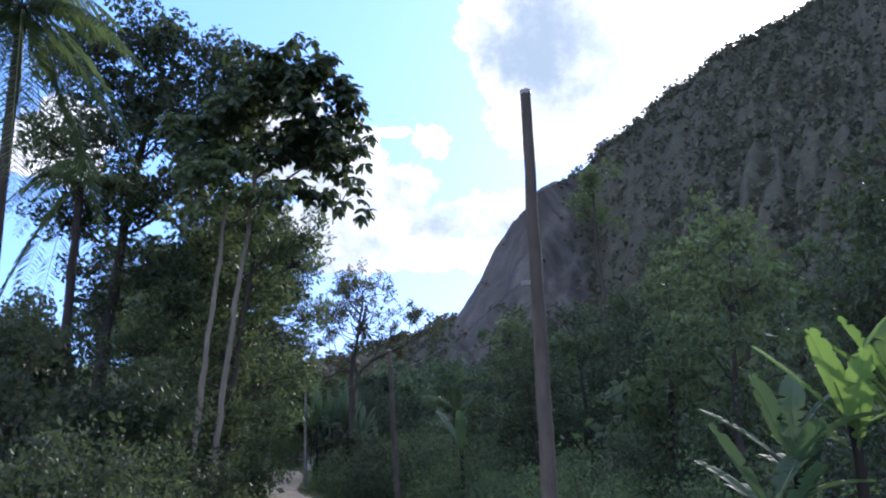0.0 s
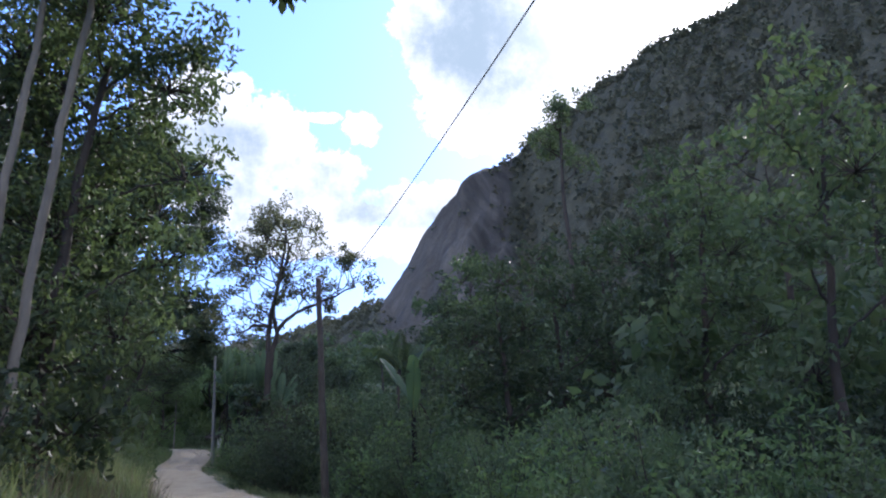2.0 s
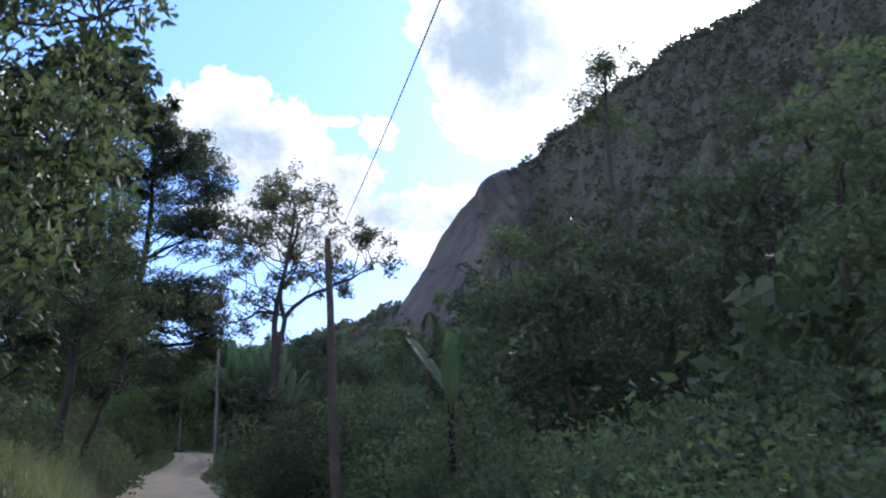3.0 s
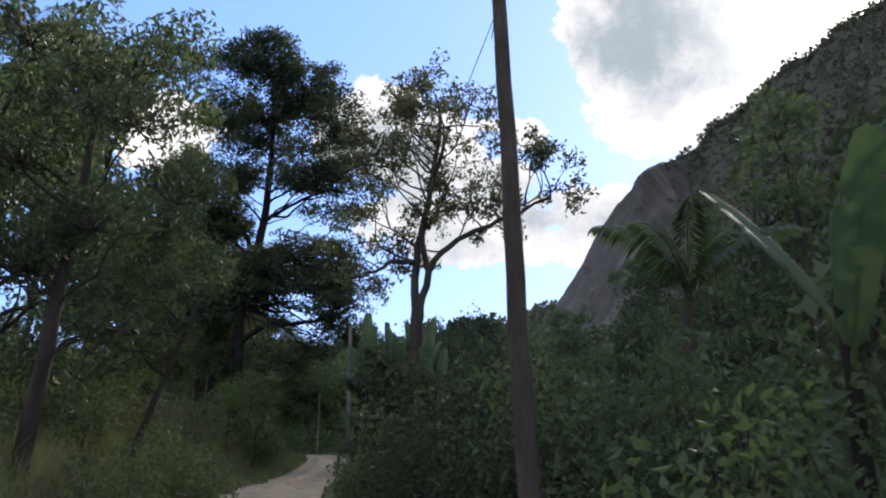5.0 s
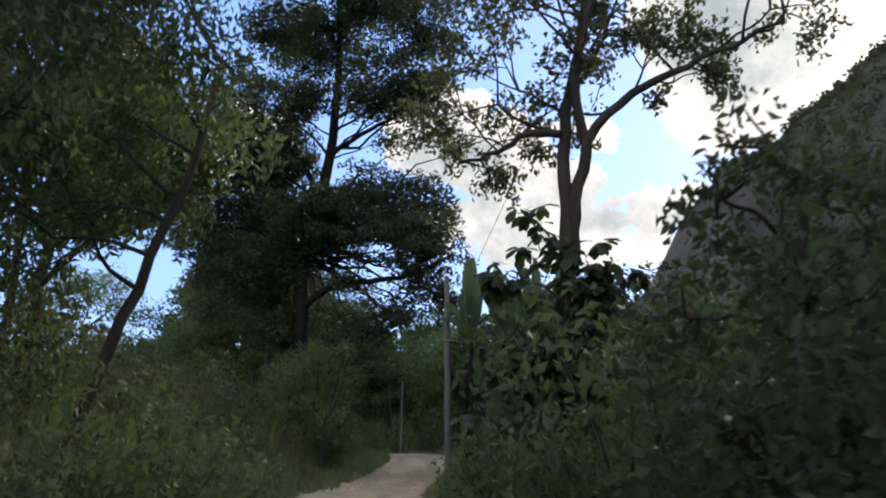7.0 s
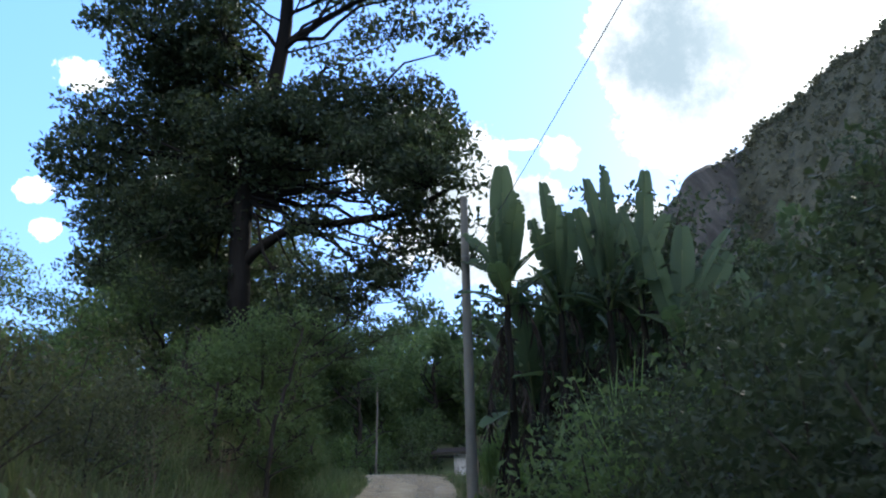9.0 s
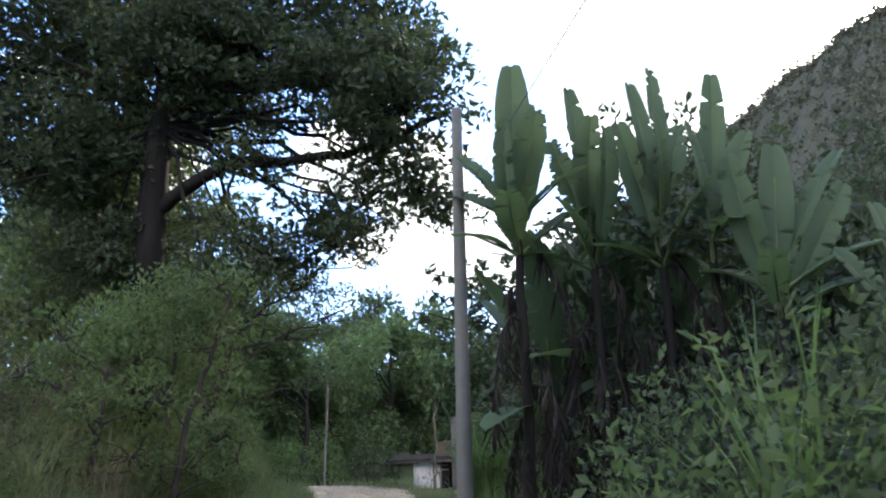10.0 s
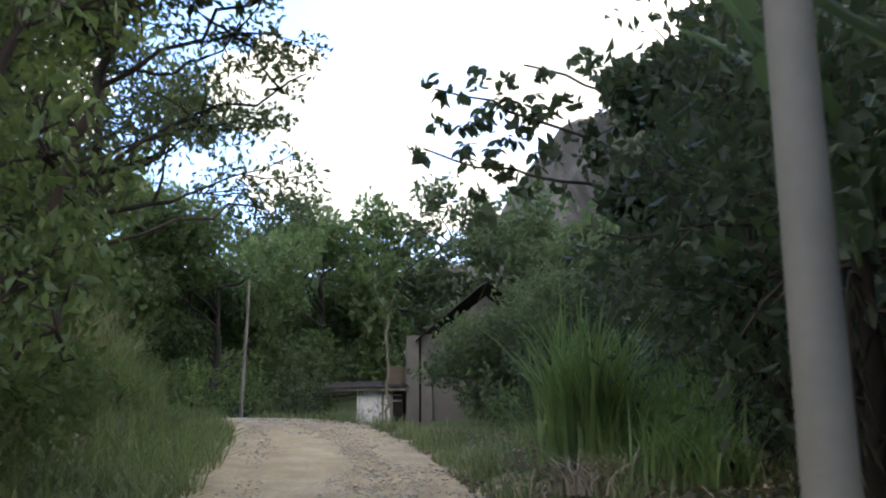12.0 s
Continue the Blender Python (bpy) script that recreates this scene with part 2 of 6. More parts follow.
WHITEWASH = peeling_material("whitewash", (0.62, 0.62, 0.61), (0.16, 0.155, 0.145))
ROOF_TILE = plain_material("roof_tile", (0.022, 0.018, 0.015), (0.055, 0.042, 0.034), 5.0, 0.9)
WIRE = plain_material("wire", (0.03, 0.03, 0.03), (0.05, 0.05, 0.05), 30.0, 0.5, 0.0)
METAL = plain_material("galvanised", (0.13, 0.13, 0.13), (0.22, 0.22, 0.22), 20.0, 0.6, 0.1, 0.005, 0.3)
MUD = plain_material("mud_plaster", (0.10, 0.082, 0.06), (0.17, 0.14, 0.105), 6.0, 0.95)
PLASTER = plain_material("grey_plaster", (0.10, 0.094, 0.087), (0.21, 0.20, 0.18), 3.0, 0.95, 0.3, 0.01)
# near-black colour that stands for the shade inside openings
OPENING_SHADE = plain_material("opening_shade", (0.02, 0.02, 0.02), (0.03, 0.03, 0.03), 6.0, 0.95)
STONE = plain_material("gravel_stone", (0.46, 0.39, 0.29), (0.66, 0.58, 0.46), 9.0, 0.9, 0.5, 0.01)


def ground_material():
    """Earth, with dry litter and low growth, and pale gravel on the wheel tracks of the road."""
    mat, nt, bsdf, out = shader("ground_earth")
    fine = noise_tex(nt, 9.0, 8.0, 0.7)
    mid = noise_tex(nt, 1.3, 5.0, 0.6)
    big = noise_tex(nt, 0.25, 4.0, 0.55)
    road = ramp_node(nt, mid, [(0.25, (0.26, 0.195, 0.11)), (0.5, (0.42, 0.33, 0.195)), (0.75, (0.53, 0.435, 0.28))])
    road = mix_color(nt, ramp_node(nt, fine, [(0.45, (0, 0, 0)), (0.6, (0.55, 0.55, 0.55))]), road, (0.30, 0.235, 0.155))
    grit = noise_tex(nt, 42.0, 5.0, 0.75)
    road = mix_color(nt, ramp_node(nt, grit, [(0.48, (0, 0, 0)), (0.66, (0.6, 0.6, 0.6))]), road, (0.22, 0.17, 0.115))
    road = mix_color(nt, ramp_node(nt, grit, [(0.3, (0.55, 0.55, 0.55)), (0.42, (0, 0, 0))]), road, (0.64, 0.54, 0.385))
    soil = ramp_node(nt, big, [(0.3, (0.036, 0.052, 0.02)), (0.55, (0.06, 0.08, 0.03)), (0.75, (0.10, 0.10, 0.05))])
    soil = mix_color(nt, ramp_node(nt, fine, [(0.4, (0, 0, 0)), (0.75, (0.8, 0.8, 0.8))]), soil, (0.085, 0.085, 0.045))
    at = nt.nodes.new("ShaderNodeAttribute")
    at.attribute_name = "road"
    edge = nt.nodes.new("ShaderNodeMath")
    edge.operation = "MULTIPLY_ADD"
    edge.use_clamp = True
    edge.inputs[1].default_value = 1.0
    nt.links.new(at.outputs["Fac"], edge.inputs[0])
    sh = nt.nodes.new("ShaderNodeMath")
    sh.operation = "MULTIPLY_ADD"
    sh.inputs[1].default_value, sh.inputs[2].default_value = 1.0, -0.5
    nt.links.new(mid, sh.inputs[0])
    nt.links.new(sh.outputs[0], edge.inputs[2])
    mask = ramp_node(nt, edge.outputs[0], [(0.4, (0, 0, 0)), (0.6, (1, 1, 1))])
    nt.links.new(mix_color(nt, mask, soil, road), bsdf.inputs["Base Color"])
    bsdf.inputs["Roughness"].default_value = 0.95
    bsdf.inputs["Specular IOR Level"].default_value = 0.1
    bump(nt, bsdf, fine, 0.8, 0.05)
    return mat


GROUND = ground_material()


def mountain_material():
    """Bare streaked granite on the steep faces, woods on the rest."""
    mat, nt, bsdf, out = shader("granite_and_woods")
    streak = noise_tex(nt, 0.03, 7.0, 0.65, stretch=(1.6, 1.6, 0.22))
    blot = noise_tex(nt, 0.012, 6.0, 0.6)
    tree = noise_tex(nt, 0.11, 5.0, 0.7)
    rock = ramp_node(nt, streak, [(0.3, (0.038, 0.036, 0.030)), (0.5, (0.064, 0.060, 0.050)), (0.72, (0.105, 0.098, 0.082))])
    wood = ramp_node(nt, tree, [(0.3, (0.034, 0.036, 0.025)), (0.52, (0.050, 0.052, 0.035)), (0.75, (0.072, 0.072, 0.048))])
    at = nt.nodes.new("ShaderNodeAttribute")
    at.attribute_name = "rock"
    s = nt.nodes.new("ShaderNodeMath")
    s.operation = "MULTIPLY_ADD"
    s.inputs[1].default_value = 1.6
    nt.links.new(blot, s.inputs[0])
    add = nt.nodes.new("ShaderNodeMath")
    add.operation = "SUBTRACT"
    nt.links.new(at.outputs["Fac"], add.inputs[0])
    add.inputs[1].default_value = 0.8
    nt.links.new(add.outputs[0], s.inputs[2])
    mask = ramp_node(nt, s.outputs[0], [(0.45, (0, 0, 0)), (0.58, (1, 1, 1))])
    nt.links.new(mix_color(nt, mask, wood, rock), bsdf.inputs["Base Color"])
    bsdf.inputs["Roughness"].default_value = 0.95
    bsdf.inputs["Specular IOR Level"].default_value = 0.08
    bump(nt, bsdf, tree, 0.55, 5.0)
    return mat


MOUNTAIN = mountain_material()


# ---------------------------------------------------------------- mesh helpers
rng = np.random.default_rng(7)


def part(name, mesh, material, parent=None, label=""):
    ob = new(name, mesh)
    if material and not mesh.materials:
        mesh.materials.append(material)
    if parent:
        ob.parent = parent
    if label:
        ob["label"] = label
    return ob


def thing(name, place, label, category, group="", kind="", turn=0.0):
    global rng
    rng = np.random.default_rng(int(abs(place[0]) * 1000 + abs(place[1]) * 77777) % 2 ** 31)   # each thing has its own chance
    ob = new(name)
    ob.empty_display_size = 0.2
    ob.matrix_basis = pose(*place, 0, 0, turn)
    return tagged(ob, label, category, group, kind)


def fast_mesh(name, verts, tris, smooth=False):
    me = bpy.data.meshes.new(name)
    verts = np.asarray(verts, np.float32)
    tris = np.asarray(tris, np.int32)
    me.vertices.add(len(verts))
    me.vertices.foreach_set("co", verts.ravel())
    me.loops.add(tris.size)
    me.loops.foreach_set("vertex_index", tris.ravel())
    k = tris.shape[1]
    me.polygons.add(len(tris))
    me.polygons.foreach_set("loop_start", np.arange(0, tris.size, k, dtype=np.int32))
    if smooth:
        me.polygons.foreach_set("use_smooth", np.ones(len(tris), bool))
    me.update(calc_edges=True)
    return me


def unit(v):
    return v / np.maximum(np.linalg.norm(v, axis=-1, keepdims=True), 1e-9)


def leaf_arrays(centres, size, aspect=0.5, droop=0.35, fold=0.18, flat=0.0, oval=False):
    """Folded pointed leaves, two triangles each (oval ones four), round the given places."""
    n = len(centres)
    along = rng.normal(size=(n, 3))
    along[:, 2] = along[:, 2] * (1 - flat) - droop
    along = unit(along)
    side = unit(np.cross(along, rng.normal(size=(n, 3)) * (1 - flat) + np.array([0, 0, flat * 2])))
    up = np.cross(side, along)
    s = (size * rng.uniform(0.6, 1.35, n))[:, None]
    base = centres - along * s * 0.5
    tip = centres + along * s * 0.5
    left = centres + side * s * aspect * 0.5 + up * s * fold
    right = centres - side * s * aspect * 0.5 + up * s * fold
    if oval:
        w = side * s * aspect * 0.5
        low, high = centres - along * s * 0.22 + up * s * fold * 0.6, centres + along * s * 0.14 + up * s * fold * 0.7
        verts = np.stack([base, low + w * 0.85, high + w, tip, high - w, low - w * 0.85], 1).reshape(-1, 3)
        k = np.arange(n)[:, None] * 6
        return verts, np.concatenate([k + [0, 5, 1], k + [5, 4, 1], k + [4, 2, 1], k + [4, 3, 2]], 1).reshape(-1, 3)
    verts = np.stack([base, left, tip, right], 1).reshape(-1, 3)
    k = np.arange(n)[:, None] * 4
    tris = np.concatenate([k + [0, 2, 1], k + [0, 3, 2]], 1).reshape(-1, 3)
    return verts, tris


def join(pieces):
    vs, fs, o = [], [], 0
    for v, f in pieces:
        vs.append(np.asarray(v, float))
        fs.append(np.asarray(f, int) + o)
        o += len(v)
    return np.concatenate(vs), np.concatenate(fs)


def tube(points, radii, sides=7):
    """A tapered limb along a bent line, as quads."""
    p = np.asarray(points, float)
    r = np.asarray(radii, float)
    d = unit(np.gradient(p, axis=0))
    ref = np.where(np.abs(d[:, 2:3]) > 0.9, np.array([[1.0, 0, 0]]), np.array([[0, 0, 1.0]]))
    a = unit(np.cross(d, ref))
    b = np.cross(d, a)
    for i in range(1, len(p)):          # keep the rings from twisting
        if np.dot(a[i], a[i - 1]) < 0:
            a[i], b[i] = -a[i], -b[i]
    th = np.linspace(0, 2 * np.pi, sides, endpoint=False)
    ring = p[:, None] + r[:, None, None] * (np.cos(th)[None, :, None] * a[:, None] + np.sin(th)[None, :, None] * b[:, None])
    verts = ring.reshape(-1, 3)
    quads = []
    for i in range(len(p) - 1):
        for j in range(sides):
            k = (j + 1) % sides
            quads.append((i * sides + j, i * sides + k, (i + 1) * sides + k, (i + 1) * sides + j))
    return verts, np.array(quads)


def bend(points, n):
    """A smooth line of n points through a few given ones."""
    p = np.asarray(points, float)
    t = np.concatenate([[0], np.cumsum(np.linalg.norm(np.diff(p, axis=0), axis=1))])
    u = np.linspace(0, t[-1], n)
    q = np.stack([np.interp(u, t, p[:, i]) for i in range(3)], 1)
    for _ in range(2):
        q[1:-1] = (q[:-2] + 2 * q[1:-1] + q[2:]) / 4
    return q


def limb(points, r0, r1, n=12, sides=7, wobble=0.04):
    p = bend(points, n)
    p[1:-1] += rng.normal(size=(n - 2, 3)) * wobble
    return tube(p, np.linspace(r0, r1, n), sides), p


def cloud_of(centre, radius, n, shell=0.45, squash=1.0):
    v = unit(rng.normal(size=(n, 3))) * (shell + (1 - shell) * rng.random((n, 1)) ** 0.6) * radius
    v[:, 2] *= squash
    return np.asarray(centre) + v


def box_mesh(name, size, bevel=0.01, offset=(0, 0, 0)):
    bm = bmesh.new()
    bmesh.ops.create_cube(bm, size=1)
    bmesh.ops.scale(bm, vec=size, verts=bm.verts)
    bmesh.ops.translate(bm, vec=offset, verts=bm.verts)
    if bevel:
        bmesh.ops.bevel(bm, geom=bm.edges[:], offset=bevel, segments=2, affect="EDGES")
    me = bpy.data.meshes.new(name)
    bm.to_mesh(me)
    bm.free()
    return me


# ---------------------------------------------------------------- the lie of the land
ROAD_Y = np.array([-60, -20, 0, 7, 14, 20, 32, 43, 53, 60, 66, 71, 82, 88, 93, 96.5, 99.5, 102, 104, 106, 108.0])
ROAD_X = np.array([2, 0.8, -0.4, -0.8, -0.9, -0.9, -2.0, -4.7, -7.3, -8.7, -9.9, -10.8, -11.6, -12.3, -13.4, -15.2, -18.5, -23, -29, -38, -60.0])
PROF_Y = np.array([-200, -60, 0, 7, 14, 20, 32, 43, 53, 60, 66, 71, 82, 95, 104, 130, 200, 400.0])
PROF_Z = np.array([-12, -3.0, 0.0, -0.12, 0.0, 0.35, 1.0, 1.28, 1.85, 2.4, 2.78, 3.05, 4.1, 5.5, 6.0, 7.5, 14, 40.0])


def fine_line(y, x, n=600):
    t = np.linspace(y[0], y[-1], n)
    v = np.interp(t, y, x)
    for _ in range(12):
        v[1:-1] = (v[:-2] + 2 * v[1:-1] + v[2:]) / 4
    return t, v


LY, LX = fine_line(ROAD_Y, ROAD_X)
FY, FZ = fine_line(PROF_Y, PROF_Z, 900)


def road_x(y):
    return np.interp(y, LY, LX)


def road_z(y):
    return np.interp(y, FY, FZ)


def ripple(x, y):
    return (np.sin(x * 0.9 + 1.3 * np.sin(y * 0.37)) * np.cos(y * 0.8 + 0.7 * np.sin(x * 0.5)) * 0.5
            + np.sin(x * 2.3 + y * 1.1) * np.cos(y * 1.9 - x * 0.7) * 0.25 + np.sin(x * 0.21 - y * 0.17) * 0.8)


def sstep(a, b, x):
    t = np.clip((x - a) / (b - a), 0, 1)
    return t * t * (3 - 2 * t)


LINE = np.stack([LX, LY], 1)


def road_gap(x, y):
    """Distance from the road's middle line, minus on its left."""
    x, y = np.asarray(x, float), np.asarray(y, float)
    flat = np.stack([x.ravel(), y.ravel()], 1)
    out = np.empty(len(flat))
    step = 20000
    pts = LINE[::2]
    d = np.diff(pts, axis=0)
    for i in range(0, len(flat), step):
        q = flat[i:i + step]
        best = np.full(len(q), 1e9)
        sign = np.ones(len(q))
        for a, dd in zip(pts[:-1], d):
            t = np.clip(((q - a) @ dd) / (dd @ dd), 0, 1)
            off = q - a - t[:, None] * dd
            r = np.hypot(off[:, 0], off[:, 1])
            s = np.sign(off[:, 0] * dd[1] - off[:, 1] * dd[0])
            m = r < best
            best[m], sign[m] = r[m], s[m]
        out[i:i + step] = best * sign
    return out.reshape(x.shape)


def land(x, y, gap=None):
    x, y = np.asarray(x, float), np.asarray(y, float)
    g = (x - road_x(y)) if gap is None else gap
    z = road_z(y)
    left = sstep(-1.9, -4.6, g) * (1.0 + 0.6 * sstep(30, 45, y) * (1 - sstep(62, 76, y)) + 0.9 * sstep(72, 79, y) * (1 - sstep(92, 101, y))) + np.clip(-g - 6, 0, 60) * 0.05
    right = -0.25 * sstep(2.0, 3.5, g) + 0.6 * sstep(2.0, 3.2, g) * sstep(75, 79.5, y) * (1 - sstep(85, 91, y)) + np.clip(g - 9, 0, 60) * 0.10 + np.clip(g - 40, 0, 300) * 0.05
    rough = ripple(x, y) * 0.09 * sstep(1.6, 4.0, np.abs(g))
    far = np.hypot(x, y - 40)
    return z + (np.where(g < 0, left, right) + rough) * (1 - sstep(600, 1500, far)) - 0.03


def axis(lo, hi, step, reach):
    core = np.arange(lo, hi + 1e-6, step)
    out = step * 1.35 ** np.arange(1, 40)
    run = np.cumsum(out)
    run = run[run < reach]
    return np.concatenate([lo - run[::-1], core, hi + run])


def build_ground():
    xs, ys = axis(-34, 16, 0.5, 4200), axis(-8, 118, 0.5, 4200)
    X, Y = np.meshgrid(xs, ys)
    gap = np.where((Y > 84) & (X < 10) & (Y < 140) & (X > -80), 0.0, X - road_x(Y))
    sel = (Y > 84) & (X < 10) & (Y < 140) & (X > -80)
    gap[sel] = road_gap(X[sel], Y[sel])
    Z = land(X, Y, gap)
    n, m = X.shape
    verts = np.stack([X, Y, Z], -1).reshape(-1, 3)
    i = np.arange((n - 1) * m).reshape(n - 1, m)[:, :-1].ravel()
    quads = np.stack([i, i + 1, i + m + 1, i + m], 1)
    me = fast_mesh("ground", verts, quads, True)
    a = me.attributes.new("road", "FLOAT", "POINT")
    a.data.foreach_set("value", (1 - sstep(2.0, 3.1, np.abs(gap))).astype(np.float32).ravel() * 0.55)
    part("ground", me, GROUND)
    return tagged(bpy.data.objects["ground"], "earth bank and verge with leaf litter beside a track", "ground", kind="structure")


build_ground()


def build_road():
    """A strip of pale gravel with two wheel tracks and a worn edge."""
    s = np.linspace(0, 1, 900)
    pts = np.stack([np.interp(s, np.linspace(0, 1, len(LX)), LX), np.interp(s, np.linspace(0, 1, len(LY)), LY)], 1)
    keep = pts[:, 1] > -14
    pts = pts[keep]
    d = unit(np.gradient(pts, axis=0))
    nrm = np.stack([d[:, 1], -d[:, 0]], 1)
    w = np.linspace(-2.3, 2.3, 31)
    P = pts[:, None] + nrm[:, None] * w[None, :, None]
    gz = road_z(pts[:, 1])[:, None]
    rut = -0.05 * (np.exp(-((w - 0.8) / 0.28) ** 2) + np.exp(-((w + 0.8) / 0.28) ** 2))
    edge = -0.16 * sstep(1.55, 2.2, np.abs(w))
    z = gz + 0.05 + rut[None] + edge[None] + ripple(P[..., 0] * 2.1, P[..., 1] * 1.7) * 0.018 + ripple(P[..., 0] * 5.1, P[..., 1] * 4.7) * 0.008
    verts = np.concatenate([P, z[..., None]], -1).reshape(-1, 3)
    n, m = P.shape[:2]
    i = np.arange((n - 1) * m).reshape(n - 1, m)[:, :-1].ravel()
    me = fast_mesh("road", verts, np.stack([i, i + 1, i + m + 1, i + m], 1), True)
    a = me.attributes.new("road", "FLOAT", "POINT")
    a.data.foreach_set("value", np.tile(1.0 - 0.35 * sstep(1.5, 2.2, np.abs(w)), n).astype(np.float32))
    return tagged(part("road", me, GROUND), "pale rutted dirt and gravel road climbing a slope", "road", kind="structure")


build_road()

RIDGE_AZ = np.array([-90, -60, -30, -6, -2.6, 0.0, 1.4, 2.8, 4.2, 5.6, 7.2, 8.1, 9.5, 10.8, 12.8, 14, 17, 20, 22, 24.3, 27, 30, 36, 46, 60, 80, 100, 120])
RIDGE_EL = np.array([5, 7, 8.3, 9.0, 9.5, 10.3, 10.9, 11.5, 13.4, 15.5, 17.5, 18.7, 19.1, 19.4, 20.8, 21.5, 23.6, 25.0, 25.9, 26.4, 27.5, 29.0, 31, 31, 27, 18, 10, 5])
HOME = np.array([-4.0, 35.0, 2.5])


def fbm2(x, y, seed):
    v = 0
    a = 1.0
    r = np.random.default_rng(seed)
    for o in range(6):
        p = r.uniform(0, 6.28, 6)
        v = v + a * (np.sin(x + p[0] + 1.7 * np.sin(y * 0.8 + p[1])) * np.cos(y + p[2] + 1.4 * np.sin(x * 0.9 + p[3])))
        x, y, a = x * 1.93 + 0.3 * y, y * 1.93 - 0.3 * x, a * 0.55
    return v


def mountain_height(az, u):
    """Height of the ground at the azimuth az (degrees), a share u of the way to the ridge, and its distance."""
    el = np.interp(az, RIDGE_AZ, RIDGE_EL) + fbm2(az * 0.9, az * 0, 3) * 0.22
    top = np.interp(az, [-90, -10, 1, 3, 8, 12, 24, 40, 120], [900, 900, 860, 680, 620, 760, 640, 600, 700])
    foot = np.interp(az, [-90, -20, 0, 10, 40, 120], [420, 380, 320, 250, 220, 260])
    r = foot + (top - foot) * u
    h = top * np.tan(np.radians(el))
    low = np.interp(foot, [220, 420], [20, 30])
    steep = np.interp(az, [-10, 2, 6, 12, 20], [1.1, 1.3, 2.2, 1.9, 1.15])
    prof = np.where(u < 1, np.clip(u, 0, 1) ** steep, 1 - (u - 1) * 1.6)
    return low + (h - low) * prof, r


def build_mountain():
    az = np.concatenate([np.arange(-90, -8, 1.5), np.arange(-8, 45, 0.22), np.arange(45, 120, 1.5)])
    u = np.concatenate([np.linspace(-0.12, 0.0, 4), np.linspace(0.02, 1, 90), np.linspace(1.01, 1.4, 12)])
    A, U = np.meshgrid(az, u)
    Z, Rr = mountain_height(A, U)
    Z = np.where(U <= 0, Z + 40 * U / 0.12, Z)
    bumps = fbm2(A * 1.6, Rr * 0.035, 5) * 5.0 * np.clip(U * 6, 0, 1) * np.clip((1.0 - U) * 7, 0.08, 1)
    lumps = fbm2(A * 5.5, Rr * 0.13, 9) * 1.6 * np.clip(U * 6, 0, 1) * np.clip((1.0 - U) * 9, 0.35, 1)
    rock = sstep(1.5, 3.5, A) * (1 - sstep(9.5, 12.5, A)) * sstep(0.42, 0.7, U) + 0.12 * sstep(17, 20, A) * sstep(0.6, 0.9, U)
    Z = Z + bumps + lumps * (1 - rock * 0.8)
    X = HOME[0] + Rr * np.sin(np.radians(A))
    Y = HOME[1] + Rr * np.cos(np.radians(A))
    verts = np.stack([X, Y, Z + HOME[2]], -1).reshape(-1, 3)
    n, m = A.shape
    i = np.arange((n - 1) * m).reshape(n - 1, m)[:, :-1].ravel()
    me = fast_mesh("mountain", verts, np.stack([i, i + m, i + m + 1, i + 1], 1), True)
    a = me.attributes.new("rock", "FLOAT", "POINT")
    a.data.foreach_set("value", rock.astype(np.float32).ravel())
    tagged(part("mountain", me, MOUNTAIN), "steep granite mountain with wooded lower slopes", "mountain", kind="structure")


build_mountain()


def build_far_woods():
    """Tree crowns over the slopes of the mountain and along its ridge."""
    pieces = []
    n = 5600
    az = np.where(rng.random(n) < 0.75, rng.uniform(-4, 36, n), rng.uniform(-32, 42, n))
    u = rng.uniform(0.0, 1.0, n) ** 0.8
    u[:420] = rng.uniform(0.965, 1.0, 420)
    h, r = mountain_height(az, u)
    rock = sstep(1.5, 3.5, az) * (1 - sstep(9.5, 12.5, az)) * sstep(0.42, 0.7, u)
    ok = rng.random(n) > rock * 0.98
    for a, d, z in zip(az[ok], r[ok], h[ok]):
        c = np.array([HOME[0] + d * math.sin(radians(a)), HOME[1] + d * math.cos(radians(a)), HOME[2] + z + 2.0])
        size = rng.uniform(2.0, 4.4) * (0.7 + d / 1500)
        k = 19 if d < 450 else 13
        pieces.append(leaf_arrays(cloud_of(c, size, k, 0.5, 0.75), size * 0.7, 0.75, 0.2))
    v, f = join(pieces)
    tagged(part("far_woods", fast_mesh("far_woods", v, f), LEAF_FAR), "dark green woods covering the mountain slopes", "woods", kind="stuff")


build_far_woods()


def crown_mesh(name, clumps, density, size, aspect=0.5, droop=0.35, flat=0.0, shell=0.35, squash=0.75):
    """Leaves gathered in clumps (centre, radius); density is leaves per square metre of clump."""
    pts = []
    for c, r in clumps:
        n = max(6, int(density * r * r * 4))
        v = unit(rng.normal(size=(n, 3))) * (shell + (1 - shell) * rng.random((n, 1)) ** 0.55) * rng.uniform(0.75, 1.15, 3) * (1, 1, squash)
        v[:, 2] -= 0.18 * (v[:, 0] ** 2 + v[:, 1] ** 2)
        pts.append(np.asarray(c) + v * r)
    v, f = leaf_arrays(np.concatenate(pts), size, aspect, droop, 0.18, flat, 0.19 < size < 0.275)
    return fast_mesh(name, v, f)


